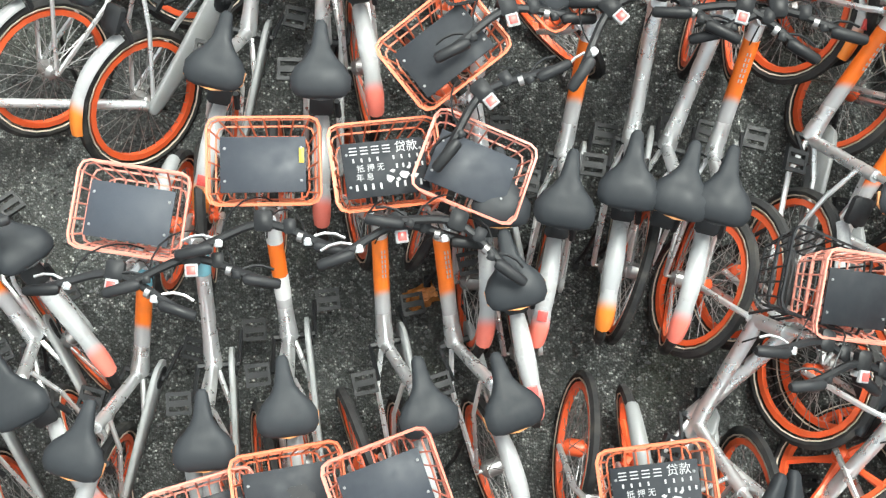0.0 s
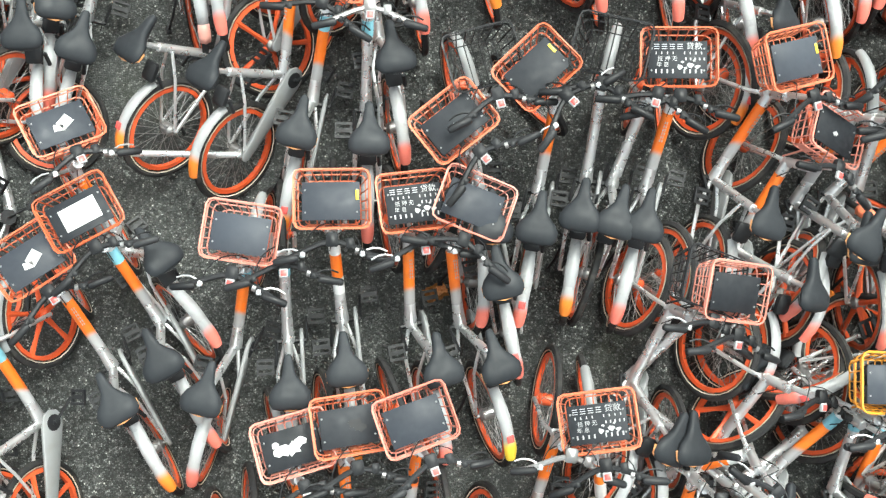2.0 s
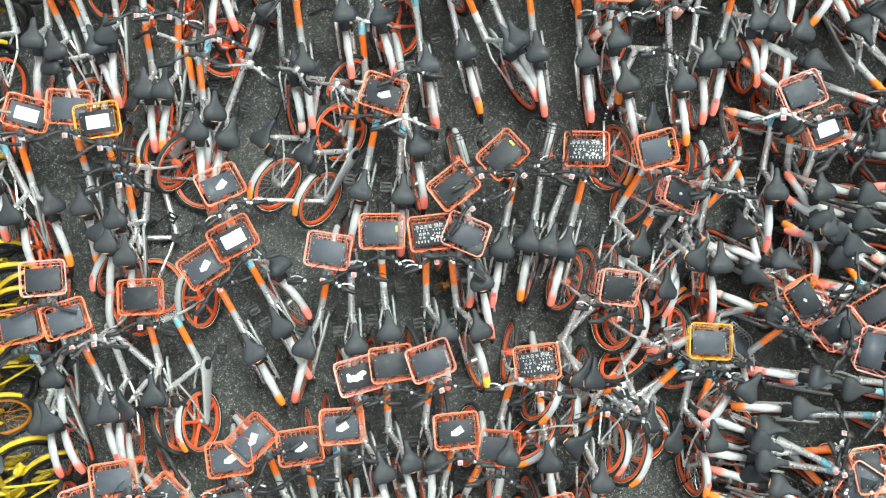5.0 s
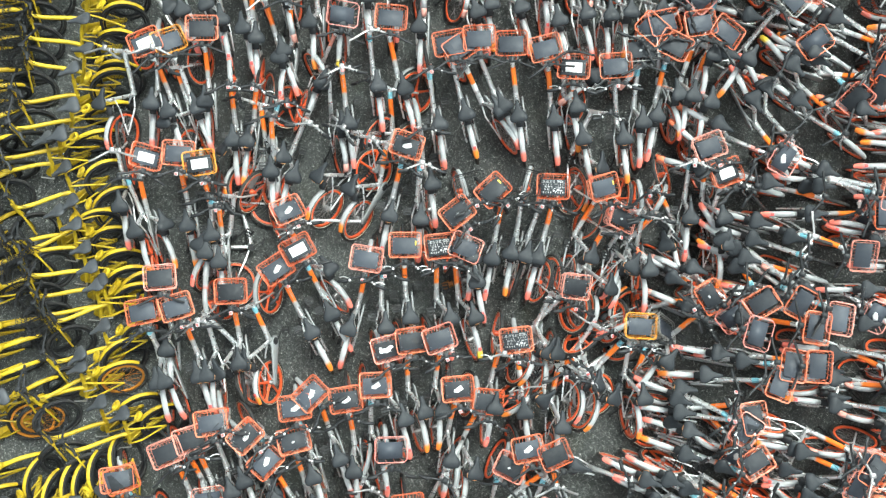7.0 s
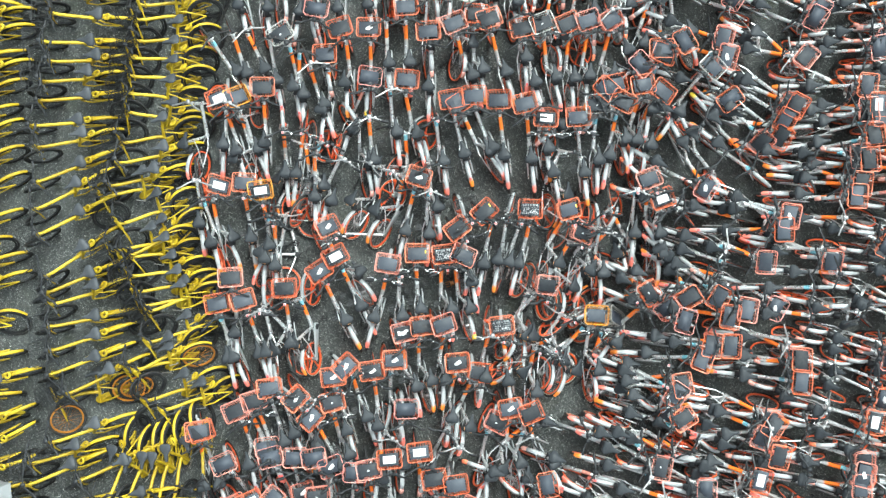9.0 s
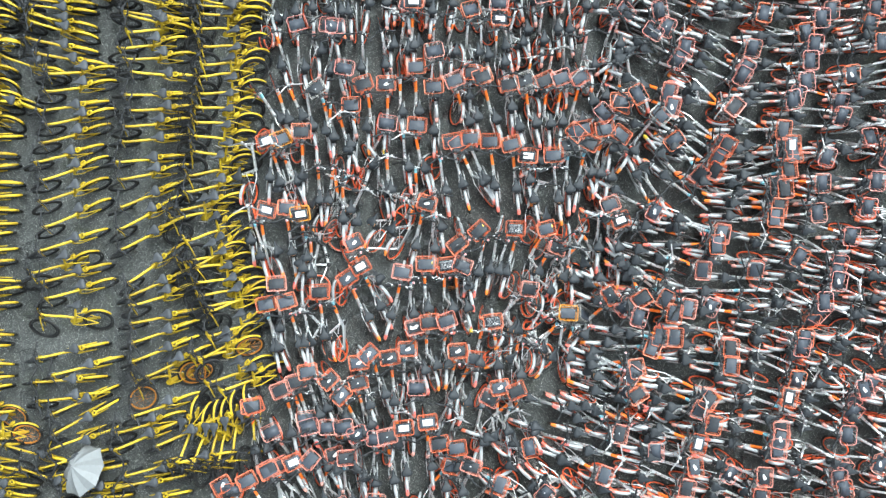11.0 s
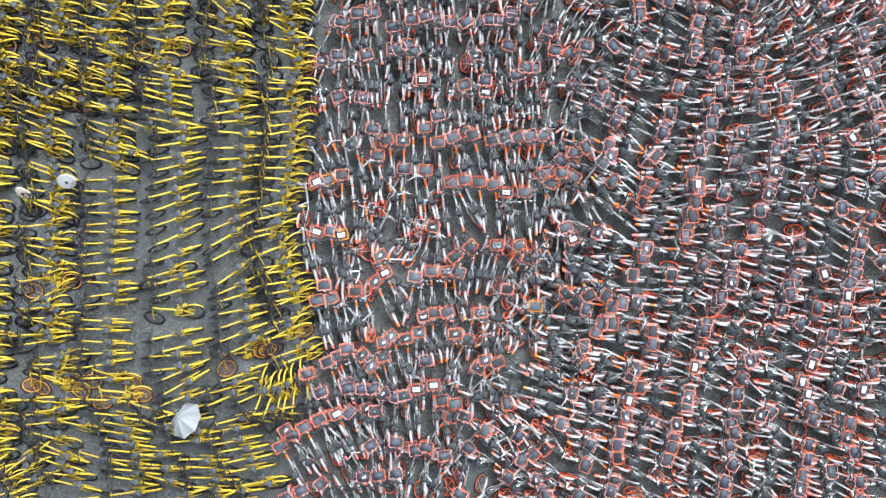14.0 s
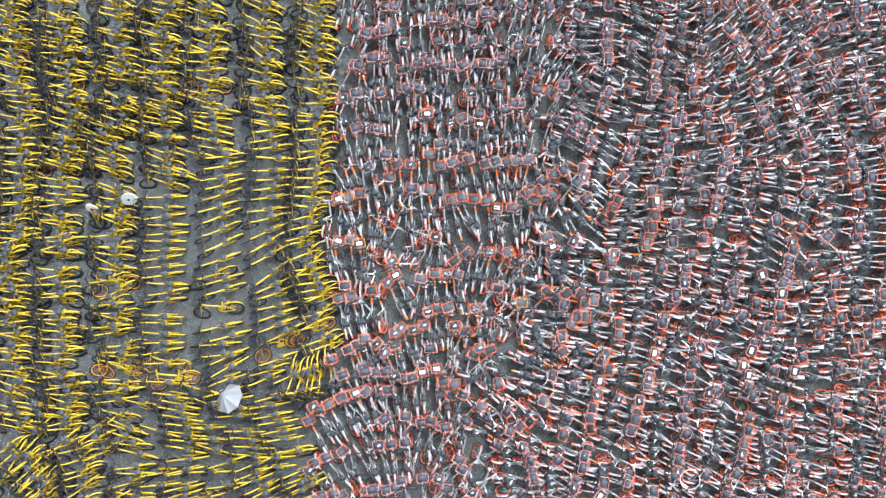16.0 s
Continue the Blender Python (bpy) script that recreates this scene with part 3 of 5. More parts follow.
    d["reflector_plate"] = Shape().block((0, 0.275, 1.0105), (0.028, 0.028, 0.004), 0.2)
    d["basket"] = basket_shape(fine)
    d["panel"] = panel_shape()
    for i, x in enumerate((-0.131, 0.123)):
        for j, y in enumerate((-0.055, 0.055)):
            d[f"rivet_{i}{j}"] = Shape().tube([(x, 0.520 + y, 0.924), (x, 0.520 + y, 0.9295)], [0.0065, 0.004], 6)
    for k in "wsmLybtk":
        d["print_" + k] = print_shape(k, fine)
    return d


FRONT = ("fork", "front_", "handlebar", "bar_clamp", "grip", "brake", "reflector", "basket", "panel", "print_", "rivet_")
MATS = dict(frame=SILVER, sleeve=SLEEVE, short_sleeve=SLEEVE, tube_sticker=PAPER, low_sticker=PAPER, sleeve_print=PRINT, saddle=SADDLE, saddle_trim=TAN, lock_box=BLACK, rear_fender=WHITE, tail=TAIL_O, tail_mark=REFLECT, chain_case=GREY, crank=BLACK, pedal=BLACK, pedal_far=BLACK, kickstand=BLACK, fork=SILVER, front_fender=GREY, handlebar=BLACK, grip=BLACK, grip_far=BLACK, brake_lever=BLACK, brake_lever_far=BLACK, brake_cable=BLACK, bar_clamp=STEEL, reflector=WHITE, reflector_plate=REFLECT, basket=ORANGE, panel=PANEL, rivet_00=GREY, rivet_01=GREY, rivet_10=GREY, rivet_11=GREY, print_w=PAPER, print_s=PAPER, print_m=PRINT, print_L=PRINT, print_y=TAG_YELLOW, print_b=BLUE, print_t=PAPER, print_k=BLACK)
for pre in ("rear_", "front_"):
    for five in ("", "five_"):
        MATS.update({pre + five + "tyre": RUBBER, pre + five + "stripe": CREAM, pre + five + "rim": RIM_ORANGE, pre + five + "hub": RIM_ORANGE if pre == "front_" else STEEL, pre + five + "spokes": RIM_ORANGE if five else STEEL})


def yellow_shapes(fine=True):
    """The yellow hire bike: long straight tube, yellow mudguard and chain case, black front end."""
    seg = 10 if fine else 4
    d = {}
    tube = bezier((0, 0.46, 0.76), (0, 0.30, 0.60), (0, 0.02, 0.62), (0, -0.17, 0.46), n=8 if fine else 4)
    frame = Shape().tube(tube, 0.0255, seg).tube([(0, 0.475, 0.66), (0, 0.45, 0.84)], 0.026, seg)
    frame.tube([(0, -0.06, 0.30), (0, -0.16, 0.50), (0, -0.235, 0.70)], 0.024, seg).tube([(0, -0.225, 0.68), (0, -0.285, 0.83)], 0.0145, max(3, seg - 1))
    for sx in (-1, 1):
        frame.tube([(sx * 0.02, -0.08, 0.31), (sx * 0.062, -0.22, 0.305), (sx * 0.065, -0.56, 0.305)], 0.011, max(3, seg - 4))
        frame.tube([(sx * 0.02, -0.19, 0.58), (sx * 0.062, -0.32, 0.52), (sx * 0.065, -0.56, 0.305)], 0.012, max(3, seg - 4))
    d["frame"] = frame
    d["saddle"] = saddle_shape(fine)
    d["lock_ring"] = Shape().tube([(0.036 * math.cos(a), -0.40 + 0.052 * math.sin(a), 0.652 - 0.03 * math.sin(a)) for a in [2 * math.pi * i / 12 for i in range(12)]], 0.021, 5 if fine else 4, closed=True)
    d["rear_fender"] = Shape().arc_strip(RA, WR + 0.058, 58, 155, 0.027, 0.016, 14 if fine else 6)
    d["chain_case"] = chain_case(0.075)
    d["crank"] = Shape().tube([(-0.06, -0.06, 0.305), (0.10, -0.06, 0.305)], 0.014, 6).tube([(0.10, -0.06, 0.305), (0.105, -0.16, 0.19)], 0.009, 5).tube([(-0.06, -0.06, 0.305), (-0.07, 0.04, 0.42)], 0.009, 5)
    d["pedal"] = Shape().block((0.155, -0.16, 0.19), (0.09, 0.085, 0.022), 0.2)
    d["kickstand"] = Shape().tube([(-0.07, -0.42, 0.30), (-0.10, -0.50, 0.15), (-0.13, -0.545, 0.03)], 0.009, 6 if fine else 4)
    for pre, c in (("rear", RA), ("front", FA)):
        for key, s in zip(("tyre", "rim", "hub", "spokes", "stripe"), wheel(c, 28 if fine else 14, 24 if fine else 8, False, fine)):
            d[f"{pre}_{key}"] = s
    fork = Shape()
    for sx in (-1, 1):
        fork.tube([(sx * 0.028, 0.47, 0.635), (sx * 0.058, 0.475, 0.58), (sx * 0.062, 0.53, 0.305)], 0.012, max(3, seg - 3))
    d["fork"] = fork.tube([(-0.03, 0.472, 0.64), (0.03, 0.472, 0.64)], 0.02, max(3, seg - 1)).tube([(0, 0.47, 0.64), (0, 0.41, 1.0)], 0.015, max(3, seg - 1))
    d["front_fender"] = Shape().arc_strip(FA, WR + 0.054, 35, 120, 0.030, 0.018, 12 if fine else 5)
    bar = bezier((-0.28, 0.30, 0.99), (-0.18, 0.30, 1.03), (-0.10, 0.40, 1.0), (-0.02, 0.41, 0.99), n=5 if fine else 3)
    bar += [(-p[0], p[1], p[2]) for p in reversed(bar)]
    d["handlebar"] = Shape().tube(bar, 0.013, 7 if fine else 4).block((0, 0.42, 0.99), (0.06, 0.07, 0.05), 0.25)
    for key, sx in (("grip", 1), ("grip_far", -1)):
        d[key] = Shape().tube([(sx * 0.18, 0.312, 1.012), (sx * 0.285, 0.298, 0.988)], 0.018, 8 if fine else 4)
        d[key.replace("grip", "brake_lever")] = Shape().tube(bezier((sx * 0.16, 0.33, 1.0), (sx * 0.17, 0.37, 0.99), (sx * 0.24, 0.37, 0.98), (sx * 0.27, 0.345, 0.97), n=4), 0.006, 5)
    d["brake_cable"] = Shape().tube(bezier((-0.15, 0.34, 1.0), (-0.13, 0.55, 1.05), (0.05, 0.56, 0.93), (0.02, 0.48, 0.66), n=7), 0.004, 4).tube(bezier((0.15, 0.34, 1.0), (0.13, 0.5, 1.06), (-0.03, 0.5, 0.9), (-0.02, 0.36, 0.70), n=7), 0.004, 4)
    d["basket"] = basket_shape(fine, 1.04)
    d["basket_floor"] = Shape().block((0, 0.45, 0.86), (0.20, 0.008, 0.10), 0.2)
    return d


YMATS = dict(frame=YELLOW, saddle=GREY_SADDLE, lock_ring=YELLOW, rear_fender=YELLOW, chain_case=YELLOW, crank=STEEL, pedal=BLACK, kickstand=BLACK, rear_tyre=RUBBER, rear_rim=BLACK, rear_hub=STEEL, rear_spokes=BLACK, front_tyre=RUBBER, front_rim=BLACK, front_hub=BLACK, front_spokes=BLACK, fork=YELLOW, front_fender=BLACK, handlebar=BLACK, grip=BLACK, grip_far=BLACK, brake_lever=BLACK, brake_lever_far=BLACK, brake_cable=BLACK, basket=BLACK, basket_floor=BLACK)

FINE, FINE_Y = bike_shapes(True), yellow_shapes(True)
Shape.plain = True
ROUGH, ROUGH_Y = bike_shapes(False), yellow_shapes(False)
Shape.plain = False
meshes = {}


def mesh_of(key, mat, yellow=False):
    k = (key, mat.name, yellow)
    if k not in meshes:
        meshes[k] = (FINE_Y if yellow else FINE)[key].mesh(key, mat)
    return meshes[k]


def steer_matrix(angle, yellow=False):
    y = 0.46 if yellow else 0.36
    return Matrix.Translation((0, y, 0)) @ Matrix.Rotation(radians(angle), 4, "Z") @ Matrix.Translation((0, -y, 0))


def stand(x, y, heading, lean):
    return Matrix.Translation((x, y, 0)) @ Matrix.Rotation(radians(heading - 90), 4, "Z") @ Matrix.Rotation(radians(lean), 4, "Y")


WIRE = {"o": ORANGE, "p": FADED, "y": AMBER, "g": GREY_WIRE, "k": BLACK}
WIRE_WORD = {"o": "orange basket", "p": "faded salmon basket", "y": "amber basket", "g": "grey wire basket", "k": "black basket", "n": "no basket"}
TAILS = {"O": (TAIL_O, "orange"), "P": (TAIL_P, "pink"), "Y": (TAIL_Y, "yellow"), "-": (TAIL_P, "pink"), "N": (None, "")}
PRINT_WORD = {"w": "white paper on plate", "s": "paper scraps on plate", "m": "scuffed plate", "L": "white print on plate", "y": "yellow tag on plate", "b": "blue bag inside", "t": "torn white paper on plate", "k": "black torn film on plate", "-": "plain dark plate"}
placed = []


def orange_bike(x, y, heading, lean, steer, look_of):
    """One silver and orange hire bike as a thing with its parts. look_of: basket, plate and tail."""
    wire, note, tail, tube, spokes = (look_of + "??")[:5]
    rnd = random.Random(f"{x:.2f} {y:.2f}")
    root = new("hire_bike")
    root.empty_display_size = 0.2
    root.matrix_basis = stand(x, y, heading, lean)
    five = "5" in (tube, spokes) or (spokes != "s" and wire == "n" and rnd.random() < 0.15)
    tmat, tword = TAILS[tail]
    lie = "tipped over" if abs(lean) > 22 else "standing"
    if wire == "n":
        text = f"basketless silver hire bike, {tword + '-tipped white' if tmat else 'no rear'} mudguard, {lie}"
    else:
        text = f"silver hire bike, {WIRE_WORD[wire]}, {PRINT_WORD[note]}, {lie}"
    tagged(root, text, "bicycle", "orange and silver hire bikes")
    turn = steer_matrix(steer)
    obs = {}
    near = abs(x) < 3.3 and abs(y) < 2.3
    small = ("saddle_trim", "crank", "pedal", "kickstand", "grip", "brake_lever", "reflector", "rivet", "rear_hub", "front_hub", "rear_stripe", "front_stripe", "rear_five_hub", "front_five_hub", "rear_five_stripe", "front_five_stripe", "sleeve_print")

    def put(key, name, parent=None, mat=None, label=""):
        if not near and key.startswith(small):
            return
        up = obs.get(parent, root)
        m = turn if parent is None and key.startswith(FRONT) else None
        obs[key] = part(name, mesh_of(key, mat or MATS[key]), up, label, m)

    put("frame", "frame")
    if tube in "?5":
        tube = rnd.choice("bwrrrccx" if near else "bwrrcccxxx")
    if tube in "bwr":
        put("sleeve", "sleeve", "frame", WORN_SLEEVE, label="orange sleeve on the frame tube")
    if tube in "bc":
        put("tube_sticker", "tube_sticker", "frame", BLUE, "pale blue sticker")
    elif tube == "w":
        put("tube_sticker", "tube_sticker", "frame", label="white sticker")
        put("low_sticker", "tube_sticker", "frame", label="white sticker")
    elif tube == "r":
        put("sleeve_print", "sleeve_print", "frame")
    put("saddle", "saddle")
    put("saddle_trim", "saddle_trim", "saddle", TAN if rnd.random() < 0.7 else BLACK)
    put("lock_box", "lock_box")
    if tmat:
        put("rear_fender", "rear_fender")
        put("tail", "fender_tip", "rear_fender", tmat, f"{tword} plastic tip")
    if rnd.random() < 0.3 and tmat:
        put("tail_mark", "reflector", "rear_fender", label="red square reflector")
    if tube != "x" or wire != "n":
        put("chain_case", "chain_case")
    put("crank", "crank")
    put("pedal", "pedal", "crank")
    put("pedal_far", "pedal", "crank")
    put("kickstand", "kickstand")
    for pre in ("rear_", "front_"):
        k = pre + ("five_" if five else "")
        put(k + "tyre", pre + "wheel")
        put(k + "rim", "rim", k + "tyre")
        put(k + "hub", "hub", k + "tyre")
        put(k + "spokes", "spokes", k + "tyre")
        put(k + "stripe", "sidewall_stripe", k + "tyre")
    put("fork", "fork")
    if rnd.random() < 0.3:
        put("front_fender", "front_fender")
    put("handlebar", "handlebar", None, STEEL if wire == "n" and rnd.random() < 0.4 else None)
    bright = (x * 37 + y * 91) % 1.0 < 0.25
    for k in ("grip", "grip_far", "brake_lever", "brake_lever_far"):
        put(k, k.replace("_far", ""), "handlebar", SILVER if bright and k.startswith("brake") else None)
    if near:
        put("bar_clamp", "bar_clamp", "handlebar")
    put("brake_cable", "brake_cable")
    if rnd.random() < 0.5:
        put("reflector", "reflector")
        put("reflector_plate", "reflector_plate", "reflector")
    if wire != "n":
        put("basket", "basket", None, WIRE[wire])
        if wire != "k":
            put("panel", "plate", "basket", DARK_PANEL if note in "Lmtk" or rnd.random() < 0.3 else None)
            for k in ("00", "01", "10", "11"):
                put("rivet_" + k, "rivet", "basket")
            if note in "wsmLybtk":
                put("print_" + note, {"w": "paper", "s": "paper_scrap", "m": "scuff", "L": "print", "y": "tag", "b": "blue_bag", "t": "torn_paper", "k": "torn_film"}[note], "basket")
    placed.append((x, y, heading))


def yellow_bike(x, y, heading, lean, steer, rusty=False):
    root = new("hire_bike")
    root.empty_display_size = 0.2
    root.matrix_basis = stand(x, y, heading, lean)
    tagged(root, "yellow hire bike, " + ("rusty orange rims" if rusty else "black bars and wheels") + ", " + ("tipped against its neighbour" if abs(lean) > 22 else "standing close-packed"), "bicycle", "yellow hire bikes")
    turn = steer_matrix(steer, True)
    obs = {}

    def put(key, name, parent=None, mat=None):
        up = obs.get(parent, root)
        m = turn if parent is None and key.startswith(FRONT) else None
        obs[key] = part(name, mesh_of(key, mat or YMATS[key], True), up, "", m)

    rnd = random.Random(f"{x:.2f} {y:.2f}")
    for key in ("frame", "saddle", "lock_ring", "rear_fender", "chain_case", "rear_tyre", "front_tyre", "fork", "handlebar", "brake_cable"):
        put(key, {"rear_tyre": "rear_wheel", "front_tyre": "front_wheel"}.get(key, key))
    if x > -5.2:
        put("crank", "crank")
        put("kickstand", "kickstand")
        put("pedal", "pedal", "crank")
    if rnd.random() < 0.3:
        put("front_fender", "front_fender")
    if rnd.random() < 0.55:
        put("basket", "basket")
        put("basket_floor", "basket_floor", "basket")
    for pre in ("rear_", "front_"):
        for k in ("rim", "spokes"):
            put(pre + k, k, pre + "tyre", RUST if rusty else None)
    for k in ("grip", "grip_far"):
        put(k, "grip", "handlebar")
    placed.append((x, y, heading))


# ---- the rest of the field, joined ----
class Heap:
    """Many copies of rough bikes in one mesh."""

    def __init__(self, shapes, mats):
        self.mats, self.slot = [], {}
        self.protos, self.shapes, self.table = {}, shapes, mats
        self.verts, self.loops, self.sizes, self.slots, self.count = [], [], [], [], 0

    def slot_of(self, mat):
        if mat.name not in self.slot:
            self.slot[mat.name] = len(self.mats)
            self.mats.append(mat)
        return self.slot[mat.name]

    def add(self, m, turn, keys):
        for key, mat in keys:
            if key not in self.protos:
                s = self.shapes[key]
                self.protos[key] = (np.array(s.v), np.array([i for f in s.f for i in f]), np.array([len(f) for f in s.f]))
            v, loops, sizes = self.protos[key]
            w = np.array(m @ turn if key.startswith(FRONT) else m)
            self.verts.append(v @ w[:3, :3].T + w[:3, 3])
            self.loops.append(loops + self.count)
            self.sizes.append(sizes)
            self.slots.append(np.full(len(sizes), self.slot_of(mat or self.table[key])))
            self.count += len(v)

    def finish(self, name, label, category):
        me = bpy.data.meshes.new(name)
        v, loops, sizes, slots = (np.concatenate(a) for a in (self.verts, self.loops, self.sizes, self.slots))
        me.vertices.add(len(v))
        me.vertices.foreach_set("co", v.ravel().astype(np.float32))
        me.loops.add(len(loops))
        me.loops.foreach_set("vertex_index", loops.astype(np.int32))
        me.polygons.add(len(sizes))
        me.polygons.foreach_set("loop_start", (np.cumsum(sizes) - sizes).astype(np.int32))
        for mat in self.mats:
            me.materials.append(mat)
        me.polygons.foreach_set("material_index", slots.astype(np.int32))
        me.polygons.foreach_set("use_smooth", np.ones(len(sizes), dtype=bool))
        me.update(calc_edges=True)
        return tagged(new(name, me), label, category, kind="stuff")


heaps = {"orange": Heap(ROUGH, MATS), "yellow": Heap(ROUGH_Y, YMATS)}
ORANGE_KEYS = ("frame", "saddle", "lock_box", "rear_fender", "rear_tyre", "rear_rim", "rear_spokes", "front_tyre", "front_rim", "front_spokes", "fork", "handlebar", "grip", "grip_far")
YELLOW_KEYS = ("frame", "saddle", "lock_ring", "rear_fender", "chain_case", "rear_tyre", "rear_rim", "rear_spokes", "front_tyre", "front_rim", "front_spokes", "fork", "handlebar", "grip", "grip_far", "brake_cable", "basket", "basket_floor")


def heading_at(table, x, y):
    """The way the bikes face at a place: a mean of the near values, as angles."""
    s = c = 0.0
    for px, py, a in table:
        w = 1.0 / (0.15 + (px - x) ** 2 + (py - y) ** 2) ** 2
        s, c = s + w * math.sin(radians(a)), c + w * math.cos(radians(a))
    return math.degrees(math.atan2(s, c))


def crowded(x, y, heading, side, length=0.55):
    """Whether another bike already stands on this spot: near it across its length."""
    for px, py, h in placed:
        dx, dy = px - x, py - y
        if dx * dx + dy * dy > 0.9:
            continue
        a = radians(heading)
        along, across = dx * math.cos(a) + dy * math.sin(a), -dx * math.sin(a) + dy * math.cos(a)
        if abs(along) < length and abs(across) < side:
            return True
    return False


def plain_bike(rnd, x, y, heading, lean, steer, bare_share):
    """One silver and orange bike of the joined rest."""
    bare = rnd.random() < bare_share
    steel = bare and rnd.random() < 0.2
    keys = [(k, STEEL if steel and k == "handlebar" else None) for k in ORANGE_KEYS]
    keys.append(("chain_case", None))
    if rnd.random() < 0.22:
        keys = [(k.replace("rear_", "rear_five_").replace("front_", "front_five_") if k.endswith(("_rim", "_spokes", "_tyre")) else k, v) for k, v in keys]
    if abs(x) < 6.5 and abs(y) < 4.2:
        keys += [("brake_cable", None), ("kickstand", None)]
    keys.append(("short_tail", rnd.choice((DYED, TAIL_F, TAIL_F, TAIL_F))))
    if rnd.random() < 0.45:
        keys.append(("front_fender", None))
    if rnd.random() < 0.42:
        keys.append((rnd.choice(("sleeve", "short_sleeve", "short_sleeve")), rnd.choice((None, FADED, SALMON))))
    if not bare:
        keys.append(("basket", rnd.choice((SALMON, SALMON, SALMON, FADED, ORANGE))))
        keys.append(("panel", PANEL))
        if rnd.random() < 0.16:
            keys.append((rnd.choice(("print_w", "print_s", "print_m", "print_s")), None))
    heaps["orange"].add(stand(x, y, heading, lean), steer_matrix(steer), keys)


def row_bike(rnd, x, y, heading, lean, steer, bare_share):
    """A bike of the rows: near the middle a thing with parts, further out one of the joined rest."""
    if abs(x) < 6.0 and -4.2 < y < 4.4 and len(row_things) < 56:
        row_things.append(0)
        bare = rnd.random() < bare_share
        orange_bike(x, y, heading, lean, steer, ("n-" if bare else rnd.choice("pppo") + rnd.choice("----ms")) + rnd.choice("OPPP"))
        return
    placed.append((x, y, heading))
    plain_bike(rnd, x, y, heading, lean, steer, bare_share)


def fill(x0, x1, y0, y1, tries, side, along, seed):
    """More bikes wherever the packed field still has room."""
    rnd = random.Random(seed)
    for _ in range(tries):
        x, y = rnd.uniform(x0, x1), rnd.uniform(y0, y1)
        if -3.4 < x < 2.9 and abs(y) < 2.1:
            continue
        if x < yellow_edge(y):
            continue
        h = heading_at(ORANGE_HEADINGS + ORANGE_HEADINGS_FAR, x, y) + rnd.gauss(0, 8)
        if crowded(x, y, h, side, along):
            continue
        row_bike(rnd, x, y, h, rnd.gauss(12, 14), rnd.gauss(0, 18), 0.7)


def fill_yellow(x0, x1, y0, y1, tries, side, along, seed):
    """More yellow bikes, some fallen, wherever the columns leave room."""
    rnd = random.Random(seed)
    for _ in range(tries):
        x, y = rnd.uniform(x0, x1), rnd.uniform(y0, y1)
        if x > yellow_edge(y) - 0.75:
            continue
        h = heading_at(YELLOW_HEADINGS + YELLOW_HEADINGS_FAR, x, y) + rnd.gauss(0, 9)
        if crowded(x, y, h, side, along):
            continue
        placed.append((x, y, h))
        heaps["yellow"].add(stand(x, y, h, rnd.gauss(8, 12)), steer_matrix(rnd.gauss(0, 25), True), [(k, None) for k in YELLOW_KEYS if k not in ("basket", "front_spokes")])


def yellow_edge(y):
    """Where the yellow bikes end, across the field."""
    return -3.0 if y > -1.2 else -2.6 if y > -2.6 else -3.7


row_things = []


def spread_at(p):
    """How far apart the yellow bikes stand: wide in the tidy columns, tight where they lean in heaps."""
    if p.y > 5.7 or p.x < -11.5:
        return 0.7
    return 1.2 if p.y < 4.5 and p.x > -9.6 else 0.88


def row(kind, gap, line):
    """A row of bikes along a line of front ends (orange) or saddles (yellow)."""
    rnd = random.Random(f"{kind} {line[0]}")
    pts = [Vector(p) for p in line]
    left = rnd.uniform(0, gap)
    for a, b in zip(pts, pts[1:]):
        d = (b - a).length
        while left < d:
            p = a.lerp(b, left / d)
            left += gap * rnd.uniform(0.8, 1.25) * (spread_at(p) if kind == "yellow" else 1.0)
            if kind == "orange":
                h = heading_at(ORANGE_HEADINGS + ORANGE_HEADINGS_FAR, *p) + rnd.gauss(0, 5)
                lean = rnd.gauss(10, 12) + 10 * max(0.0, math.cos(radians(h))) + (rnd.uniform(20, 50) if rnd.random() < 0.08 else 0)
                back = 0.53 + rnd.gauss(0, 0.05)
                steer = rnd.gauss(0, 12)
            else:
                untidy = p.y > 5.7 or p.x < -9.6
                h = heading_at(YELLOW_HEADINGS + YELLOW_HEADINGS_FAR, *p) + rnd.gauss(0, 8 if untidy else 4)
                lean = rnd.gauss(-1, 5) + (30 if untidy or (p.x < -8.4 and p.y > 3.3) else 0) * rnd.uniform(0.0, 1.4)
                back = -0.29 + rnd.gauss(0, 0.15 if untidy else 0.07)
                steer = rnd.gauss(0, 11)
            w = radians(h)
            lift = (0.93 if kind == "orange" else 0.85) * math.sin(radians(lean))
            x = p.x - back * math.cos(w) - lift * math.sin(w)
            y = p.y - back * math.sin(w) + lift * math.cos(w)
            if crowded(x, y, h, 0.105 if kind == "orange" else 0.07):
                continue
            m = stand(x, y, h, lean)
            if kind == "yellow":
                if x > -8.35 and -3.2 < y < 5.3:
                    continue
                placed.append((x, y, h))
                rusty = rnd.random() < 0.014
                keys = [(k, RUST if rusty and k.endswith(("_rim", "_spokes")) else None) for k in YELLOW_KEYS if k not in ("basket", "brake_cable", "front_spokes") or rnd.random() < (0.4 if k == "basket" else 0.8)]
                if rusty:
                    m = stand(x, y, h, 52)
                heaps["yellow"].add(m, steer_matrix(steer, True), keys)
            else:
                row_bike(rnd, x, y, h, lean, steer, 0.3)
        left -= d


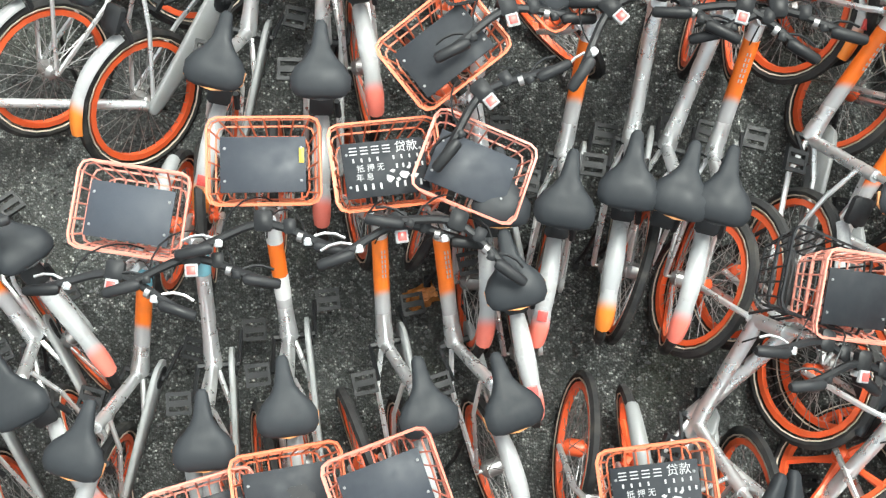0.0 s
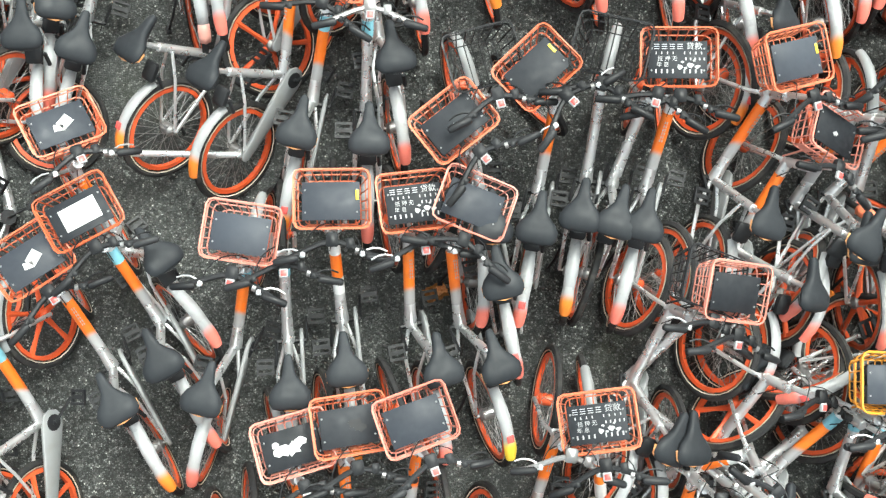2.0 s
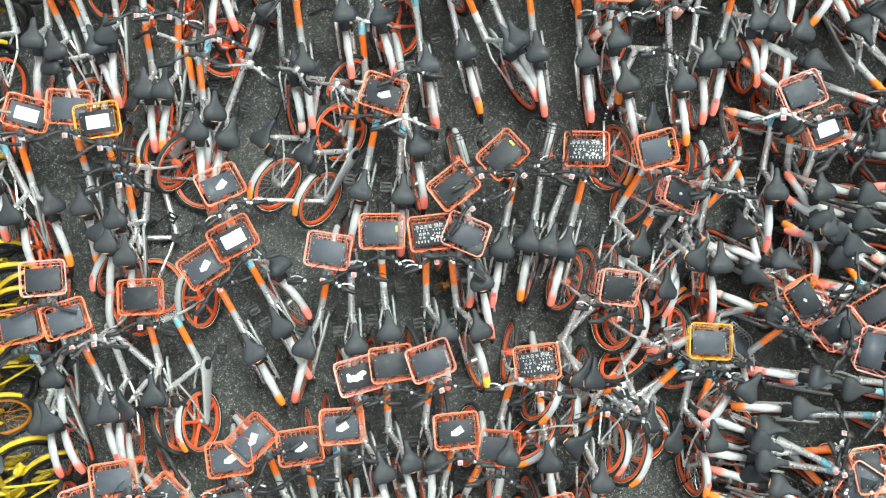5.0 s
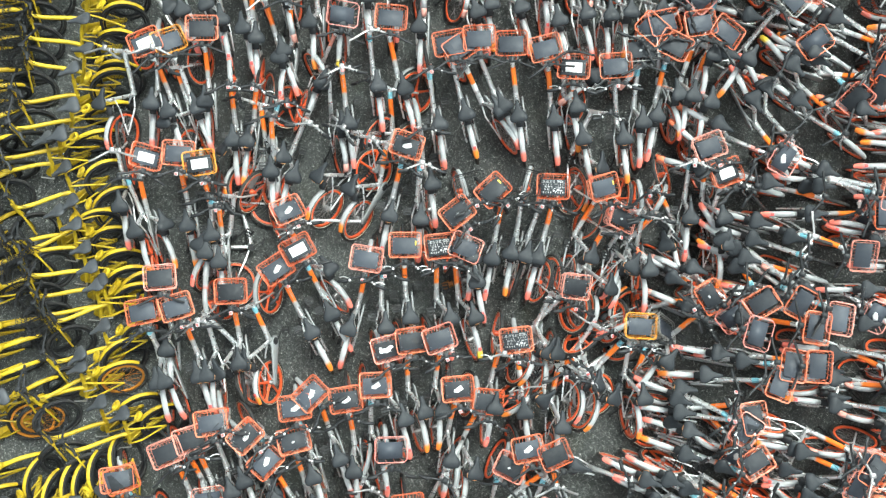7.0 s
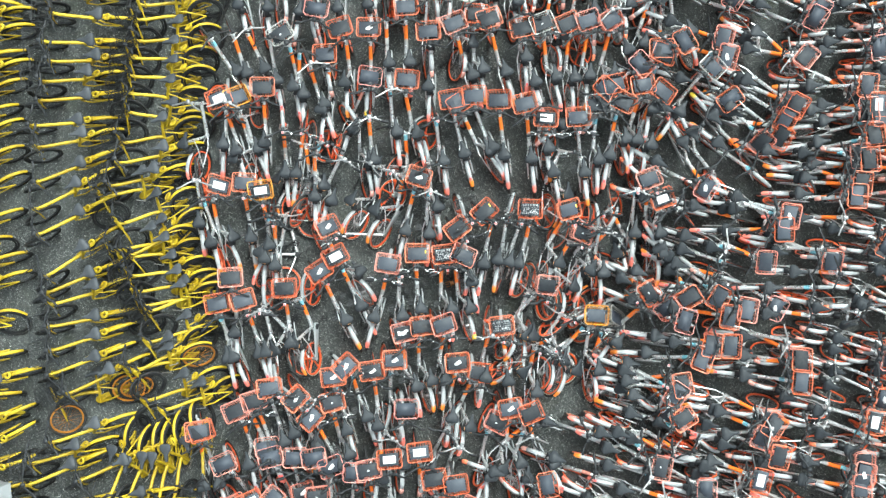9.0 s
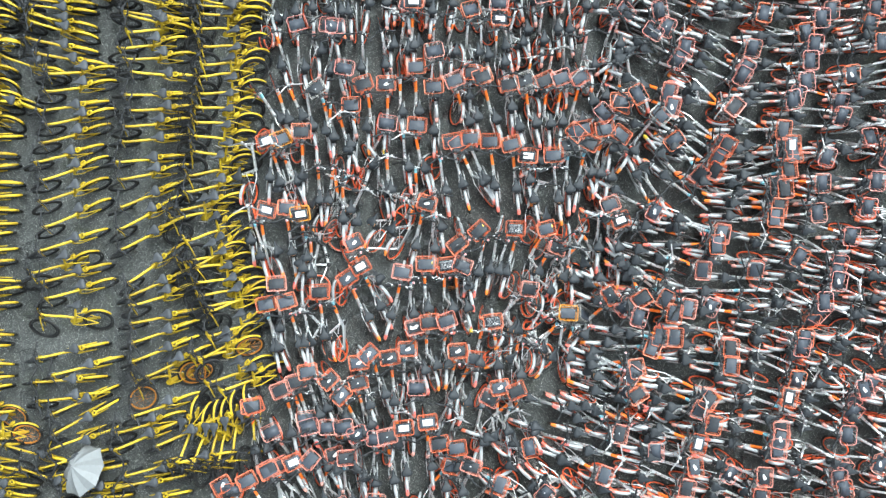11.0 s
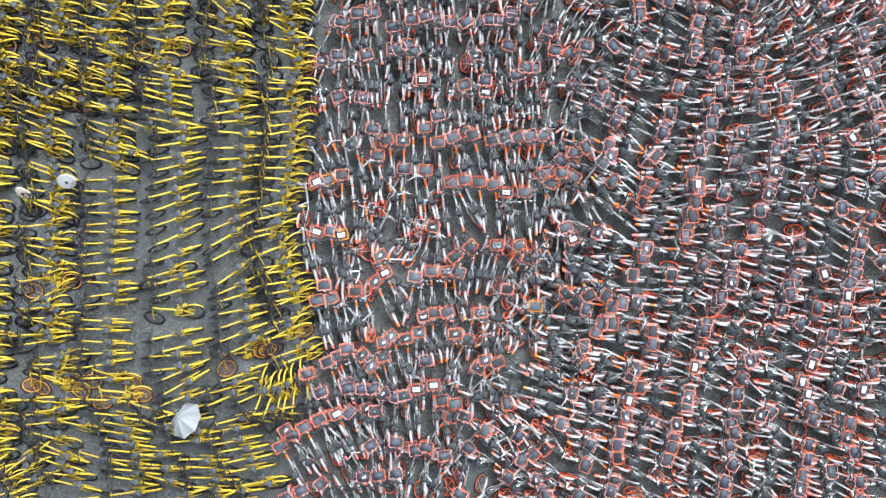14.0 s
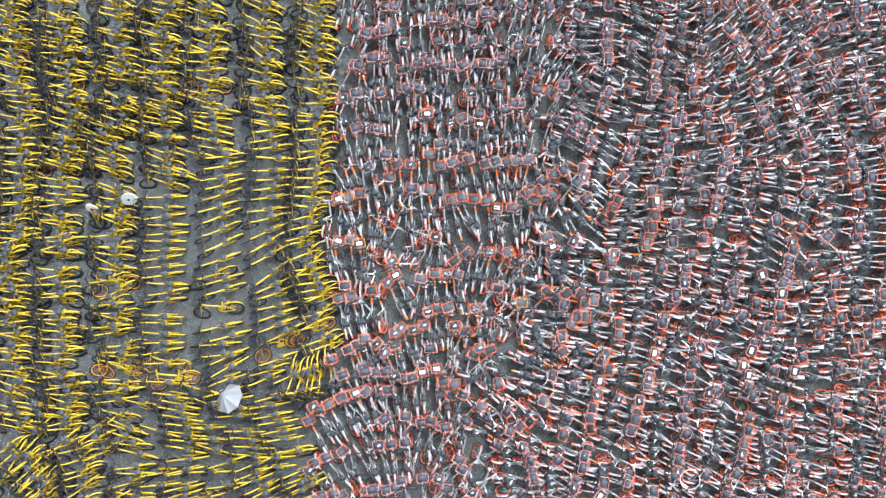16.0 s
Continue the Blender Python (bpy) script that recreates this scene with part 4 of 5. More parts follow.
# ---- ground ----
def ground():
    s = Shape()
    xs = [-600, -150, -50, -24, *[-18 + 1.5 * i for i in range(25)], 24, 50, 150, 600]
    n = len(xs)
    for y in xs:
        for x in xs:
            s.v.append((x, y, 0.012 * noise.noise((x * 0.5, y * 0.5, 3)) - 0.012))
    for j in range(n - 1):
        for i in range(n - 1):
            s.f.append((j * n + i, j * n + i + 1, (j + 1) * n + i + 1, (j + 1) * n + i))
    tagged(new("ground", s.mesh("ground", GRAVEL)), "dark damp crushed stone with mossy patches", "ground", kind="structure")


def pebbles(count):
    """Loose chips on the middle of the ground."""
    rnd = random.Random(11)
    s = Shape()
    for _ in range(count):
        x, y = rnd.gauss(0.2, 1.7), rnd.gauss(0.2, 1.1)
        r = rnd.choice((0.004, 0.005, 0.007, 0.010)) * rnd.uniform(0.8, 1.3)
        at, t = len(s.v), rnd.uniform(0, 6.3)
        for k in range(5):
            a = t + 1.2566 * k
            q = r * rnd.uniform(0.75, 1.25)
            s.v.append((x + q * math.cos(a), y + q * 0.8 * math.sin(a), -0.006))
        for k in range(5):
            a = t + 1.2566 * k + 0.2
            q = r * rnd.uniform(0.4, 0.8)
            s.v.append((x + q * math.cos(a), y + q * 0.8 * math.sin(a), r * rnd.uniform(0.5, 1.1)))
        s.f += [(at + k, at + (k + 1) % 5, at + 5 + (k + 1) % 5, at + 5 + k) for k in range(5)]
        s.f.append(tuple(at + 5 + k for k in range(5)))
    tagged(new("loose_chips", s.mesh("loose_chips", PEBBLE, False)), "loose pale and dark stone chips on the ground", "gravel", kind="stuff")


ground()
pebbles(6000)

# ---- bikes near the middle, one by one ----
orange_bike(-3.07, 3.64, 117, 4, 0, "n-Pr")
orange_bike(-2.45, 3.42, 99, -2, 24, "gmPb")
orange_bike(-1.59, 3.49, 91, -4, 17, "o-Or")
orange_bike(-1.27, 3.48, 87, -1, 3, "osYr")
orange_bike(-1.89, 3.06, 84, -5, 8, "o-Pr")
orange_bike(-0.31, 3.43, 89, -2, 6, "o-P?")
orange_bike(0.19, 3.58, 110, 3, 4, "p-Pr")
orange_bike(0.29, 3.68, 101, 11, -12, "o-Or")
orange_bike(0.74, 3.65, 109, 1, 0, "o-Or")
orange_bike(1.28, 3.52, 105, -4, -4, "o-P?")
orange_bike(1.48, 3.57, 105, 5, 8, "gmPr")
orange_bike(1.77, 3.57, 95, 8, 21, "o-Pr")
orange_bike(2.03, 3.62, 90, 8, 21, "p-Or")
orange_bike(2.29, 3.65, 90, 16, 33, "p-Pr")
orange_bike(2.73, 4.05, 113, -9, 0, "n-P?")
orange_bike(2.93, 4.14, 81, 7, 0, "n-P?")
orange_bike(3.05, 3.12, 83, 7, -15, "o-P?")
orange_bike(3.60, 3.07, 58, 7, -13, "g-Ox")
orange_bike(6.03, 2.50, 4, -10, 0, "o-O?")
orange_bike(5.93, 2.27, 6, -4, 0, "o-P?")
orange_bike(5.84, 1.95, 3, -2, 0, "o-P?")
orange_bike(5.72, 1.74, 353, 2, 0, "o-Or")
orange_bike(5.64, 1.50, 357, 1, 0, "o-Pr")
orange_bike(5.64, 1.22, 360, 6, 0, "n-Pr")
orange_bike(-1.92, -2.49, 123, 13, 14, "osPr")
orange_bike(-1.77, -2.29, 111, 13, -7, "omPr")
orange_bike(-2.26, -2.21, 112, 14, 23, "osP?")
orange_bike(-2.71, -2.08, 109, 10, -10, "o-P?")
orange_bike(-2.87, -2.25, 109, 7, -1, "p-P?")
orange_bike(-3.10, -2.38, 102, 2, 11, "p-Pr")
orange_bike(-0.94, -3.10, 95, 7, 0, "owP?")
orange_bike(-0.47, -2.99, 97, 7, 0, "owP?")
orange_bike(-1.20, -3.26, 100, 7, 0, "pmP?")
orange_bike(2.72, -2.72, 346, -1, 0, "n-O?")
orange_bike(2.93, -3.05, 347, -0, 0, "n-P?")
orange_bike(4.21, -2.84, 345, -15, 0, "n-Pr")
orange_bike(5.89, -1.74, 350, 7, 0, "owP?")
orange_bike(4.19, -2.60, 348, 7, 0, "owP?")
orange_bike(8.67, -2.08, 348, 7, 0, "owP?")
orange_bike(5.99, 2.97, 360, 7, 0, "owO?")
orange_bike(-0.85, 5.10, 92, 7, 0, "owP?")
orange_bike(-2.83, -3.74, 115, 7, 0, "owP?")
orange_bike(-4.12, -4.17, 120, 7, 0, "osP?")
orange_bike(-4.27, -4.60, 118, 7, 0, "o-P?")
orange_bike(-3.67, -4.09, 118, 7, 0, "o-P?")
orange_bike(-3.29, -3.91, 115, 7, 0, "o-P?")
orange_bike(-0.85, -0.11, 93, 9, 0, "n-Pc")
orange_bike(-0.21, 2.26, 100, 4, 0, "n-P?")
orange_bike(-3.82, 0.90, 115, 28, -35, "owOr")
orange_bike(-3.21, 1.05, 100, 8, -12, "o-Or")
orange_bike(-2.91, 0.94, 100, 7, -0, "ywP?")
orange_bike(-3.98, 1.28, 97, 7, 0, "n-P?")
orange_bike(-3.76, 0.98, 104, 2, 0, "n-O?")
orange_bike(-2.91, 0.76, 87, 7, 0, "n-P?")
orange_bike(-2.78, 0.64, 93, 7, 0, "n-P?")
orange_bike(-3.39, -0.39, 95, 7, 0, "p-P?")
orange_bike(-3.52, -0.79, 102, 7, 0, "o-P?")
orange_bike(-3.07, -0.73, 108, 7, 0, "o-P?")
orange_bike(-3.75, 2.44, 77, -22, 0, "n-Px")
orange_bike(-1.82, 0.29, 131, 23, -13, "osP?")
orange_bike(-1.55, -0.02, 118, 5, 1, "owPb")
orange_bike(-1.83, -0.27, 119, 9, 6, "osOr")
orange_bike(-1.08, -0.13, 75, 2, 6, "p-Pb")
orange_bike(-0.22, -0.04, 101, 15, -3, "oLPr")
orange_bike(0.05, -0.05, 107, 14, -38, "p-Yr")
orange_bike(0.29, 0.43, 101, -0, 27, "omPx")
orange_bike(0.14, 0.71, 91, 11, 15, "k-Px")
orange_bike(0.58, 0.70, 80, -0, 53, "oyPr")
orange_bike(0.87, 0.75, 80, -5, -5, "k-Ox")
orange_bike(1.19, 0.69, 75, -4, 13, "oLPr")
orange_bike(1.43, 0.79, 78, 23, 27, "oyPr")
orange_bike(1.48, 0.39, 87, 33, -17, "pmPr")
orange_bike(1.33, 1.79, 90, 36, 0, "n-Oxs")
orange_bike(2.11, 0.70, 60, 16, 0, "n-Pr")
orange_bike(0.95, -0.27, 68, 27, 14, "p-Ox")
orange_bike(0.91, -0.38, 88, 28, -14, "k-Ox")
orange_bike(0.98, 0.73, 73, 2, 0, "n-Nx")
orange_bike(1.31, -0.72, 85, 36, 0, "n-Px")
orange_bike(2.26, -0.83, 247, 60, 0, "n-Ox")
orange_bike(1.68, -0.80, 71, 28, 0, "n-Ob")
orange_bike(0.90, -1.07, 97, -2, 0, "oLP5")
orange_bike(0.49, -1.01, 83, 8, -1, "n-Pr")
orange_bike(-0.78, -1.24, 106, 16, -1, "ptPr")
orange_bike(-0.57, -1.15, 104, 18, -6, "okOr")
orange_bike(-0.21, -1.06, 91, 12, 18, "p-Or")
orange_bike(-0.03, -1.62, 84, 9, 11, "osPr")
orange_bike(0.06, -1.74, 83, 23, -0, "o-Pr")
orange_bike(-2.03, -0.54, 91, -24, 0, "n-Ob5")
orange_bike(-2.46, -0.55, 112, -24, 0, "n-Nx")
orange_bike(-2.55, -0.55, 98, 7, -5, "o-N?")
orange_bike(-2.65, 2.07, 95, 7, 0, "n-P?")
orange_bike(-2.17, 1.71, 92, 6, 0, "n-P?")
orange_bike(-2.41, 2.08, 83, 6, 0, "n-O?")
orange_bike(-2.34, 1.89, 91, 28, 0, "n-P?")
orange_bike(-2.04, 1.73, 76, 22, 0, "n-P?")
orange_bike(-0.70, 1.30, 59, -24, 0, "n-Or")
orange_bike(-0.69, 1.21, 78, 6, -5, "osOb")
orange_bike(-0.36, 1.55, 100, 9, 0, "n-Px")
orange_bike(-0.41, 1.16, 90, 7, 0, "n-Pc")
orange_bike(2.05, -0.93, 97, 14, -10, "y-Oc")
orange_bike(2.00, -1.15, 109, 55, -35, "g-P?")
orange_bike(1.85, 0.65, 81, 26, 0, "n-P5")
orange_bike(2.24, 0.58, 92, 7, 0, "n-P5")
orange_bike(2.87, 0.97, 104, -28, 0, "n-O?")
orange_bike(0.15, 2.39, 105, -1, -5, "o-O?")
orange_bike(0.55, 2.48, 115, -2, -23, "o-P?")
orange_bike(0.85, 2.38, 97, -4, -6, "o-P?")
orange_bike(1.26, 2.33, 96, -3, 8, "o-P?")
orange_bike(1.60, 2.12, 101, -5, -15, "owP?")
orange_bike(1.36, 2.47, 100, 7, 0, "n-O?")
orange_bike(2.06, 2.12, 98, -3, -4, "o-O?")
orange_bike(2.24, 2.31, 92, 2, 2, "gmP?")
orange_bike(2.54, 2.37, 80, -3, -18, "o-Pb")
orange_bike(2.78, 2.64, 83, 9, 18, "o-P?")
orange_bike(2.91, 2.57, 85, 14, -29, "o-O?")
orange_bike(-0.66, 2.67, 106, 5, -20, "o-Pr")
orange_bike(-2.50, 3.29, 95, 14, 0, "n-P?")
orange_bike(-0.97, 2.71, 99, 7, 0, "n-P?")
orange_bike(-3.43, 2.39, 107, 3, 7, "owPr")
orange_bike(-3.31, 2.34, 115, 17, 0, "y-Pr")
orange_bike(-2.98, 2.54, 93, 7, -1, "o-Pr")
orange_bike(-3.62, 2.52, 88, 9, 0, "n-P?")
orange_bike(4.90, 3.25, 332, 12, 0, "o-P?")
orange_bike(4.83, 3.22, 334, 26, 0, "o-P?")
orange_bike(4.80, 3.01, 333, 30, 0, "o-O?")
orange_bike(4.34, 2.54, 310, 10, 0, "n-Y?")
orange_bike(4.43, 2.19, 321, 10, 0, "n-O?")
orange_bike(3.89, 2.18, 298, 3, 0, "n-P?")
orange_bike(3.78, 2.04, 296, 6, 0, "n-P?")
orange_bike(3.91, 0.83, 344, 5, 0, "n-P?")
orange_bike(3.88, 0.66, 342, 9, 0, "n-P?")
orange_bike(4.05, 1.32, 345, 7, 0, "n-P?")
orange_bike(4.67, 1.54, 355, 21, 0, "o-P?")
orange_bike(4.53, 1.01, 1, 5, 0, "o-P?")
orange_bike(3.77, 0.40, 344, 5, 0, "n-Pr")
orange_bike(4.07, 0.05, 349, 9, 0, "n-Y?")
orange_bike(3.72, -0.27, 351, 2, 0, "o-P?")
orange_bike(5.17, 0.08, 1, 1, 0, "n-P?")
orange_bike(5.13, -0.25, 356, 7, 0, "n-P?")
orange_bike(5.55, 0.37, 358, 5, 0, "n-P?")
orange_bike(4.78, -0.61, 354, 7, 0, "n-P?")
orange_bike(3.30, -1.07, 356, -8, -18, "o-O?")
orange_bike(2.99, -1.49, 352, -6, 17, "o-P?")
orange_bike(3.04, -1.84, 341, -12, -40, "o-P?")
orange_bike(3.05, -1.94, 342, 0, 0, "n-O?")
orange_bike(2.88, -2.19, 337, 5, 0, "n-P?")
orange_bike(2.61, -2.21, 339, 3, 0, "n-P?")
orange_bike(3.43, -0.82, 350, -6, 0, "o-P?")
orange_bike(4.77, -1.12, 355, -9, 0, "o-P?")
orange_bike(4.78, -1.30, 354, -0, 0, "o-O?")
orange_bike(4.38, -1.90, 350, -3, -25, "o-O?")
orange_bike(4.52, -2.22, 7, -8, 0, "n-P?")
orange_bike(-1.45, -1.69, 110, 9, 25, "osP?")
orange_bike(-1.12, -1.77, 96, 2, 3, "osO?")
orange_bike(-1.01, -1.66, 102, 18, -9, "osP?")
orange_bike(-1.67, -1.87, 107, 4, -9, "osP?")
orange_bike(-2.79, -0.67, 96, -2, 0, "n-Px")
orange_bike(1.14, -0.78, 40, 25, 0, "n-O")
orange_bike(1.20, -1.24, 90, 10, 0, "n-P")
orange_bike(-1.05, 1.40, 55, -26, 0, "n-Oxs")
orange_bike(-0.46, 1.89, 62, -48, 0, "n-N5")
orange_bike(-0.54, -0.00, 96, 6, -5, "oyOw")
orange_bike(-2.14, 0.48, 66, -80, 0, "n-Px")
orange_bike(-2.56, 0.70, 62, -16, 0, "n-Px")
orange_bike(-3.45, -0.80, 113, 4, 0, "n-P?")
orange_bike(2.65, -0.47, 52, 8, 0, "n-P")
orange_bike(0.34, 2.34, 125, 8, 0, "o-P")
orange_bike(0.76, -2.30, 58, 20, 0, "n-P")
orange_bike(2.48, -0.06, 23, 14, 10, "omPr")
orange_bike(0.84, -2.36, 104, 14, -4, "osP")
orange_bike(0.45, -2.51, 90, 14, -26, "pmP")
orange_bike(-1.29, 2.27, 98, 6, 0, "n-P")
orange_bike(-2.02, 1.71, 64, -46, 0, "n-Or")
orange_bike(0.93, -2.53, 90, 20, 0, "n-P")
orange_bike(1.26, -2.45, 118, 16, -6, "o-P")
orange_bike(3.07, 0.88, 91, 14, 20, "owO")
orange_bike(3.01, 1.16, 102, 10, 10, "p-P")
orange_bike(2.88, 1.19, 87, -3, 0, "n-P")
orange_bike(2.97, -1.51, 350, -26, 0, "n-N5")
orange_bike(-0.20, -3.39, 100, 6, 0, "o-P")
orange_bike(0.12, -3.47, 99, 6, 0, "o-P")
orange_bike(3.55, 0.47, 302, 15, 0, "o-P")
orange_bike(2.49, 2.60, 104, 10, 0, "o-O")
orange_bike(-2.99, 2.27, 85, -24, 0, "n-P")
orange_bike(-2.16, 3.09, 110, 8, 0, "n-P")
orange_bike(3.15, -2.09, 342, 18, 0, "n-P")
orange_bike(3.75, 0.57, 327, 18, 0, "n-P")
orange_bike(3.77, 0.42, 332, 20, 0, "o-O")
orange_bike(3.73, -0.70, 357, 6, 0, "o-P")
orange_bike(-0.75, 3.81, 95, 6, 0, "o-P")
orange_bike(-1.06, 3.79, 94, 6, 0, "n-O")
orange_bike(1.06, 3.89, 96, 5, 0, "n-P")
orange_bike(-2.86, 3.49, 101, 8, 0, "n-P")
orange_bike(-3.75, -2.75, 110, 14, 0, "o-O")
orange_bike(-3.87, -2.72, 97, 10, 0, "o-P")
orange_bike(-3.37, 3.57, 111, 8, 0, "n-P")
orange_bike(4.49, -2.16, 350, 14, 0, "o-P")
orange_bike(-3.59, 3.52, 129, 8, 0, "n-P")
orange_bike(3.34, 4.23, 268, 6, 0, "o-O")
orange_bike(3.47, 4.25, 113, 8, 0, "n-P")
orange_bike(4.91, 3.91, 350, 16, 0, "n-P")
yellow_bike(-4.84, 1.22, 207, 36, 0)
yellow_bike(-4.53, 0.88, 215, 35, 0)
yellow_bike(-4.34, 0.48, 224, 36, 0)
yellow_bike(-4.69, 0.35, 206, 36, 0)
yellow_bike(-4.54, 0.20, 200, 36, 0)
yellow_bike(-4.41, -0.09, 201, 37, 0)
yellow_bike(-4.31, -0.29, 203, 34, 0)
yellow_bike(-4.22, -0.51, 204, 35, 0)
yellow_bike(-4.05, -0.48, 216, 36, 0)
yellow_bike(-4.06, -1.00, 211, 35, 0)
yellow_bike(-4.22, -1.34, 222, 36, 0)
yellow_bike(-4.36, -1.49, 207, 36, 0, rusty=True)
yellow_bike(-4.08, -1.90, 211, 35, 0)
yellow_bike(-3.80, -2.03, 212, 35, 0)
yellow_bike(-5.45, -2.07, 207, 54, 10, rusty=True)
yellow_bike(-11.74, 6.58, 190, 58, 10, rusty=True)
yellow_bike(-8.81, -3.15, 190, 50, 10, rusty=True)
yellow_bike(-10.76, -2.76, 185, 50, 10, rusty=True)

yellow_bike(-7.88, 5.09, 170, 8, 0)
yellow_bike(-7.86, 4.87, 171, -2, 0)
yellow_bike(-7.68, 4.59, 173, -2, 0)
yellow_bike(-7.45, 4.23, 190, 5, 0)
yellow_bike(-7.46, 3.92, 194, 4, 0)
yellow_bike(-7.62, 3.66, 190, -8, 0)
yellow_bike(-7.45, 3.32, 198, 2, 0)
yellow_bike(-7.53, 2.99, 200, 1, 0)
yellow_bike(-7.67, 2.63, 198, -2, 0)
yellow_bike(-7.52, 2.26, 205, 4, 0)
yellow_bike(-7.50, 1.82, 205, 6, 0)
yellow_bike(-7.43, 1.39, 208, 3, 0)
yellow_bike(-7.53, 0.92, 201, -1, 0)
yellow_bike(-7.61, 0.28, 205, 20, 0)
yellow_bike(-7.44, 0.25, 198, 3, 0)
yellow_bike(-7.34, -0.10, 200, 7, 0)
yellow_bike(-7.45, -0.86, 189, 39, -12)
yellow_bike(-7.48, -1.23, 194, 2, 0)
yellow_bike(-7.17, -1.55, 197, 4, 0)
yellow_bike(-7.51, -1.78, 186, 4, 0)
yellow_bike(-7.43, -2.21, 190, 12, 0)
yellow_bike(-7.21, -2.18, 205, -1, 0)
yellow_bike(-7.22, -2.46, 208, -8, 0)
yellow_bike(-7.26, -2.79, 197, -11, 0)
yellow_bike(-5.99, 5.27, 172, 6, 0)
yellow_bike(-5.86, 4.99, 198, 17, 0)
yellow_bike(-6.04, 4.76, 195, 6, 0)
yellow_bike(-5.91, 4.52, 190, 5, 0)
yellow_bike(-5.81, 4.27, 178, -2, 0)
yellow_bike(-5.93, 3.91, 182, -7, 0)
yellow_bike(-5.82, 3.55, 187, 0, 0)
yellow_bike(-5.93, 3.19, 191, 6, 0)
yellow_bike(-5.96, 3.00, 188, -5, 0)
yellow_bike(-6.07, 2.58, 188, -3, 0)
yellow_bike(-5.97, 2.20, 197, 6, 0)
yellow_bike(-6.03, 1.87, 205, -7, 0)
yellow_bike(-6.01, 1.40, 213, 2, 0)
yellow_bike(-6.00, 1.05, 210, -4, 0)
yellow_bike(-5.86, 0.41, 219, 1, 0)
yellow_bike(-5.81, 0.10, 206, -2, 0)
yellow_bike(-5.66, -0.27, 203, 13, 0)
yellow_bike(-5.70, -0.58, 194, 4, 0)
yellow_bike(-5.68, -0.87, 201, 2, 0)
yellow_bike(-5.68, -1.19, 203, 0, 0)
yellow_bike(-5.38, -1.52, 210, 8, 0)
yellow_bike(-5.59, -2.37, 203, 12, 0)
yellow_bike(-5.87, -2.77, 202, 18, 0)
yellow_bike(-5.94, -2.94, 206, 8, 0)
yellow_bike(-5.17, -2.82, 206, 4, 0)
yellow_bike(-4.83, -2.86, 261, 23, 0)
yellow_bike(-4.59, -3.01, 262, 24, 0)
yellow_bike(-4.31, -2.91, 269, 24, 0)
yellow_bike(-4.15, -2.90, 271, 24, 0)
yellow_bike(-3.92, -2.75, 276, 24, 0)
yellow_bike(-3.57, -2.55, 286, 24, 0)
yellow_bike(-4.46, 5.15, 193, 36, 0)
yellow_bike(-4.51, 4.90, 199, 36, 0)
yellow_bike(-4.37, 4.55, 200, 36, 0)
yellow_bike(-4.33, 4.22, 202, 34, 0)
yellow_bike(-4.39, 4.00, 205, 36, 0)
yellow_bike(-4.40, 3.62, 200, 35, 0)
yellow_bike(-4.51, 3.30, 195, 36, 0)
yellow_bike(-4.52, 3.00, 194, 36, 0)
yellow_bike(-4.60, 2.70, 190, 36, 0)
yellow_bike(-4.59, 2.36, 186, 36, 0)
yellow_bike(-4.55, 2.07, 207, 35, 0)
yellow_bike(-4.68, 1.94, 199, 9, 0)
yellow_bike(-4.81, 1.58, 200, 10, 0)


# ---- rows further out ----
ORANGE_HEADINGS = [(-3.2, 8.2, 70), (-1.8, 8.6, 95), (-0.7, 7.8, 95), (0.0, 6.6, 95), (1.8, 7.5, 85), (3.6, 7.5, 75), (4.4, 8.6, 70), (-1.8, 5.7, 95), (1.8, 4.9, 105), (-3.2, 4.9, 100), (-3.8, -4.4, 128), (-3.3, -4.1, 120), (-2.6, -3.9, 112), (-1.7, -4.0, 98), (-3.6, -5.6, 125), (-2.6, -5.6, 105), (-1.0, -5.4, 88), (-0.3, -4.3, 80), (5.4, 8.6, -18), (5.4, 6.6, -25), (6.9, 7.5, -28), (5.0, 4.2, -28), (4.5, 2.0, -30), (3.6, 0.6, -28), (7.2, 4.6, 5), (9.9, 8.6, 50)]
ORANGE_HEADINGS_FAR = [(11.7, 8.2, 34), (11.7, 6.6, 28), (13.1, 5.6, 15), (9.5, 5.1, 20), (6.4, 1.7, -4), (8.9, 2.1, -5), (11.2, 1.5, -25), (12.4, 0.3, 12), (5.4, -1.5, -6), (7.1, -2.4, -12), (9.7, -3.2, -16), (12.0, -3.2, -4), (13.3, -1.5, 5), (4.6, -3.3, -10), (2.7, -2.2, -24), (1.8, -4.0, -32), (4.5, -5.5, -14), (8.0, -5.5, -16), (10.6, -5.5, -6), (13.0, -5.5, -3), (7.1, 0.3, -4), (13.6, 7.8, 10), (13.5, 2.1, 5), (0.4, -5.9, 60)]
YELLOW_HEADINGS = [(-4.3, 8.4, 176), (-4.3, 6.6, 182), (-4.3, 4.2, 186), (-6.0, 8.2, 165), (-5.9, 6.6, 178), (-5.7, 4.6, 174), (-5.7, 3.3, 186), (-5.9, 1.5, 212), (-5.3, 0.6, 214), (-4.2, 0.8, 208), (-4.0, -1.4, 200), (-5.6, -0.8, 200), (-7.2, 4.6, 170), (-7.2, 3.3, 196), (-7.3, 2.0, 204), (-7.5, 1.1, 206), (-7.3, -0.1, 198), (-7.1, -1.5, 200), (-9.0, 4.4, 172)]
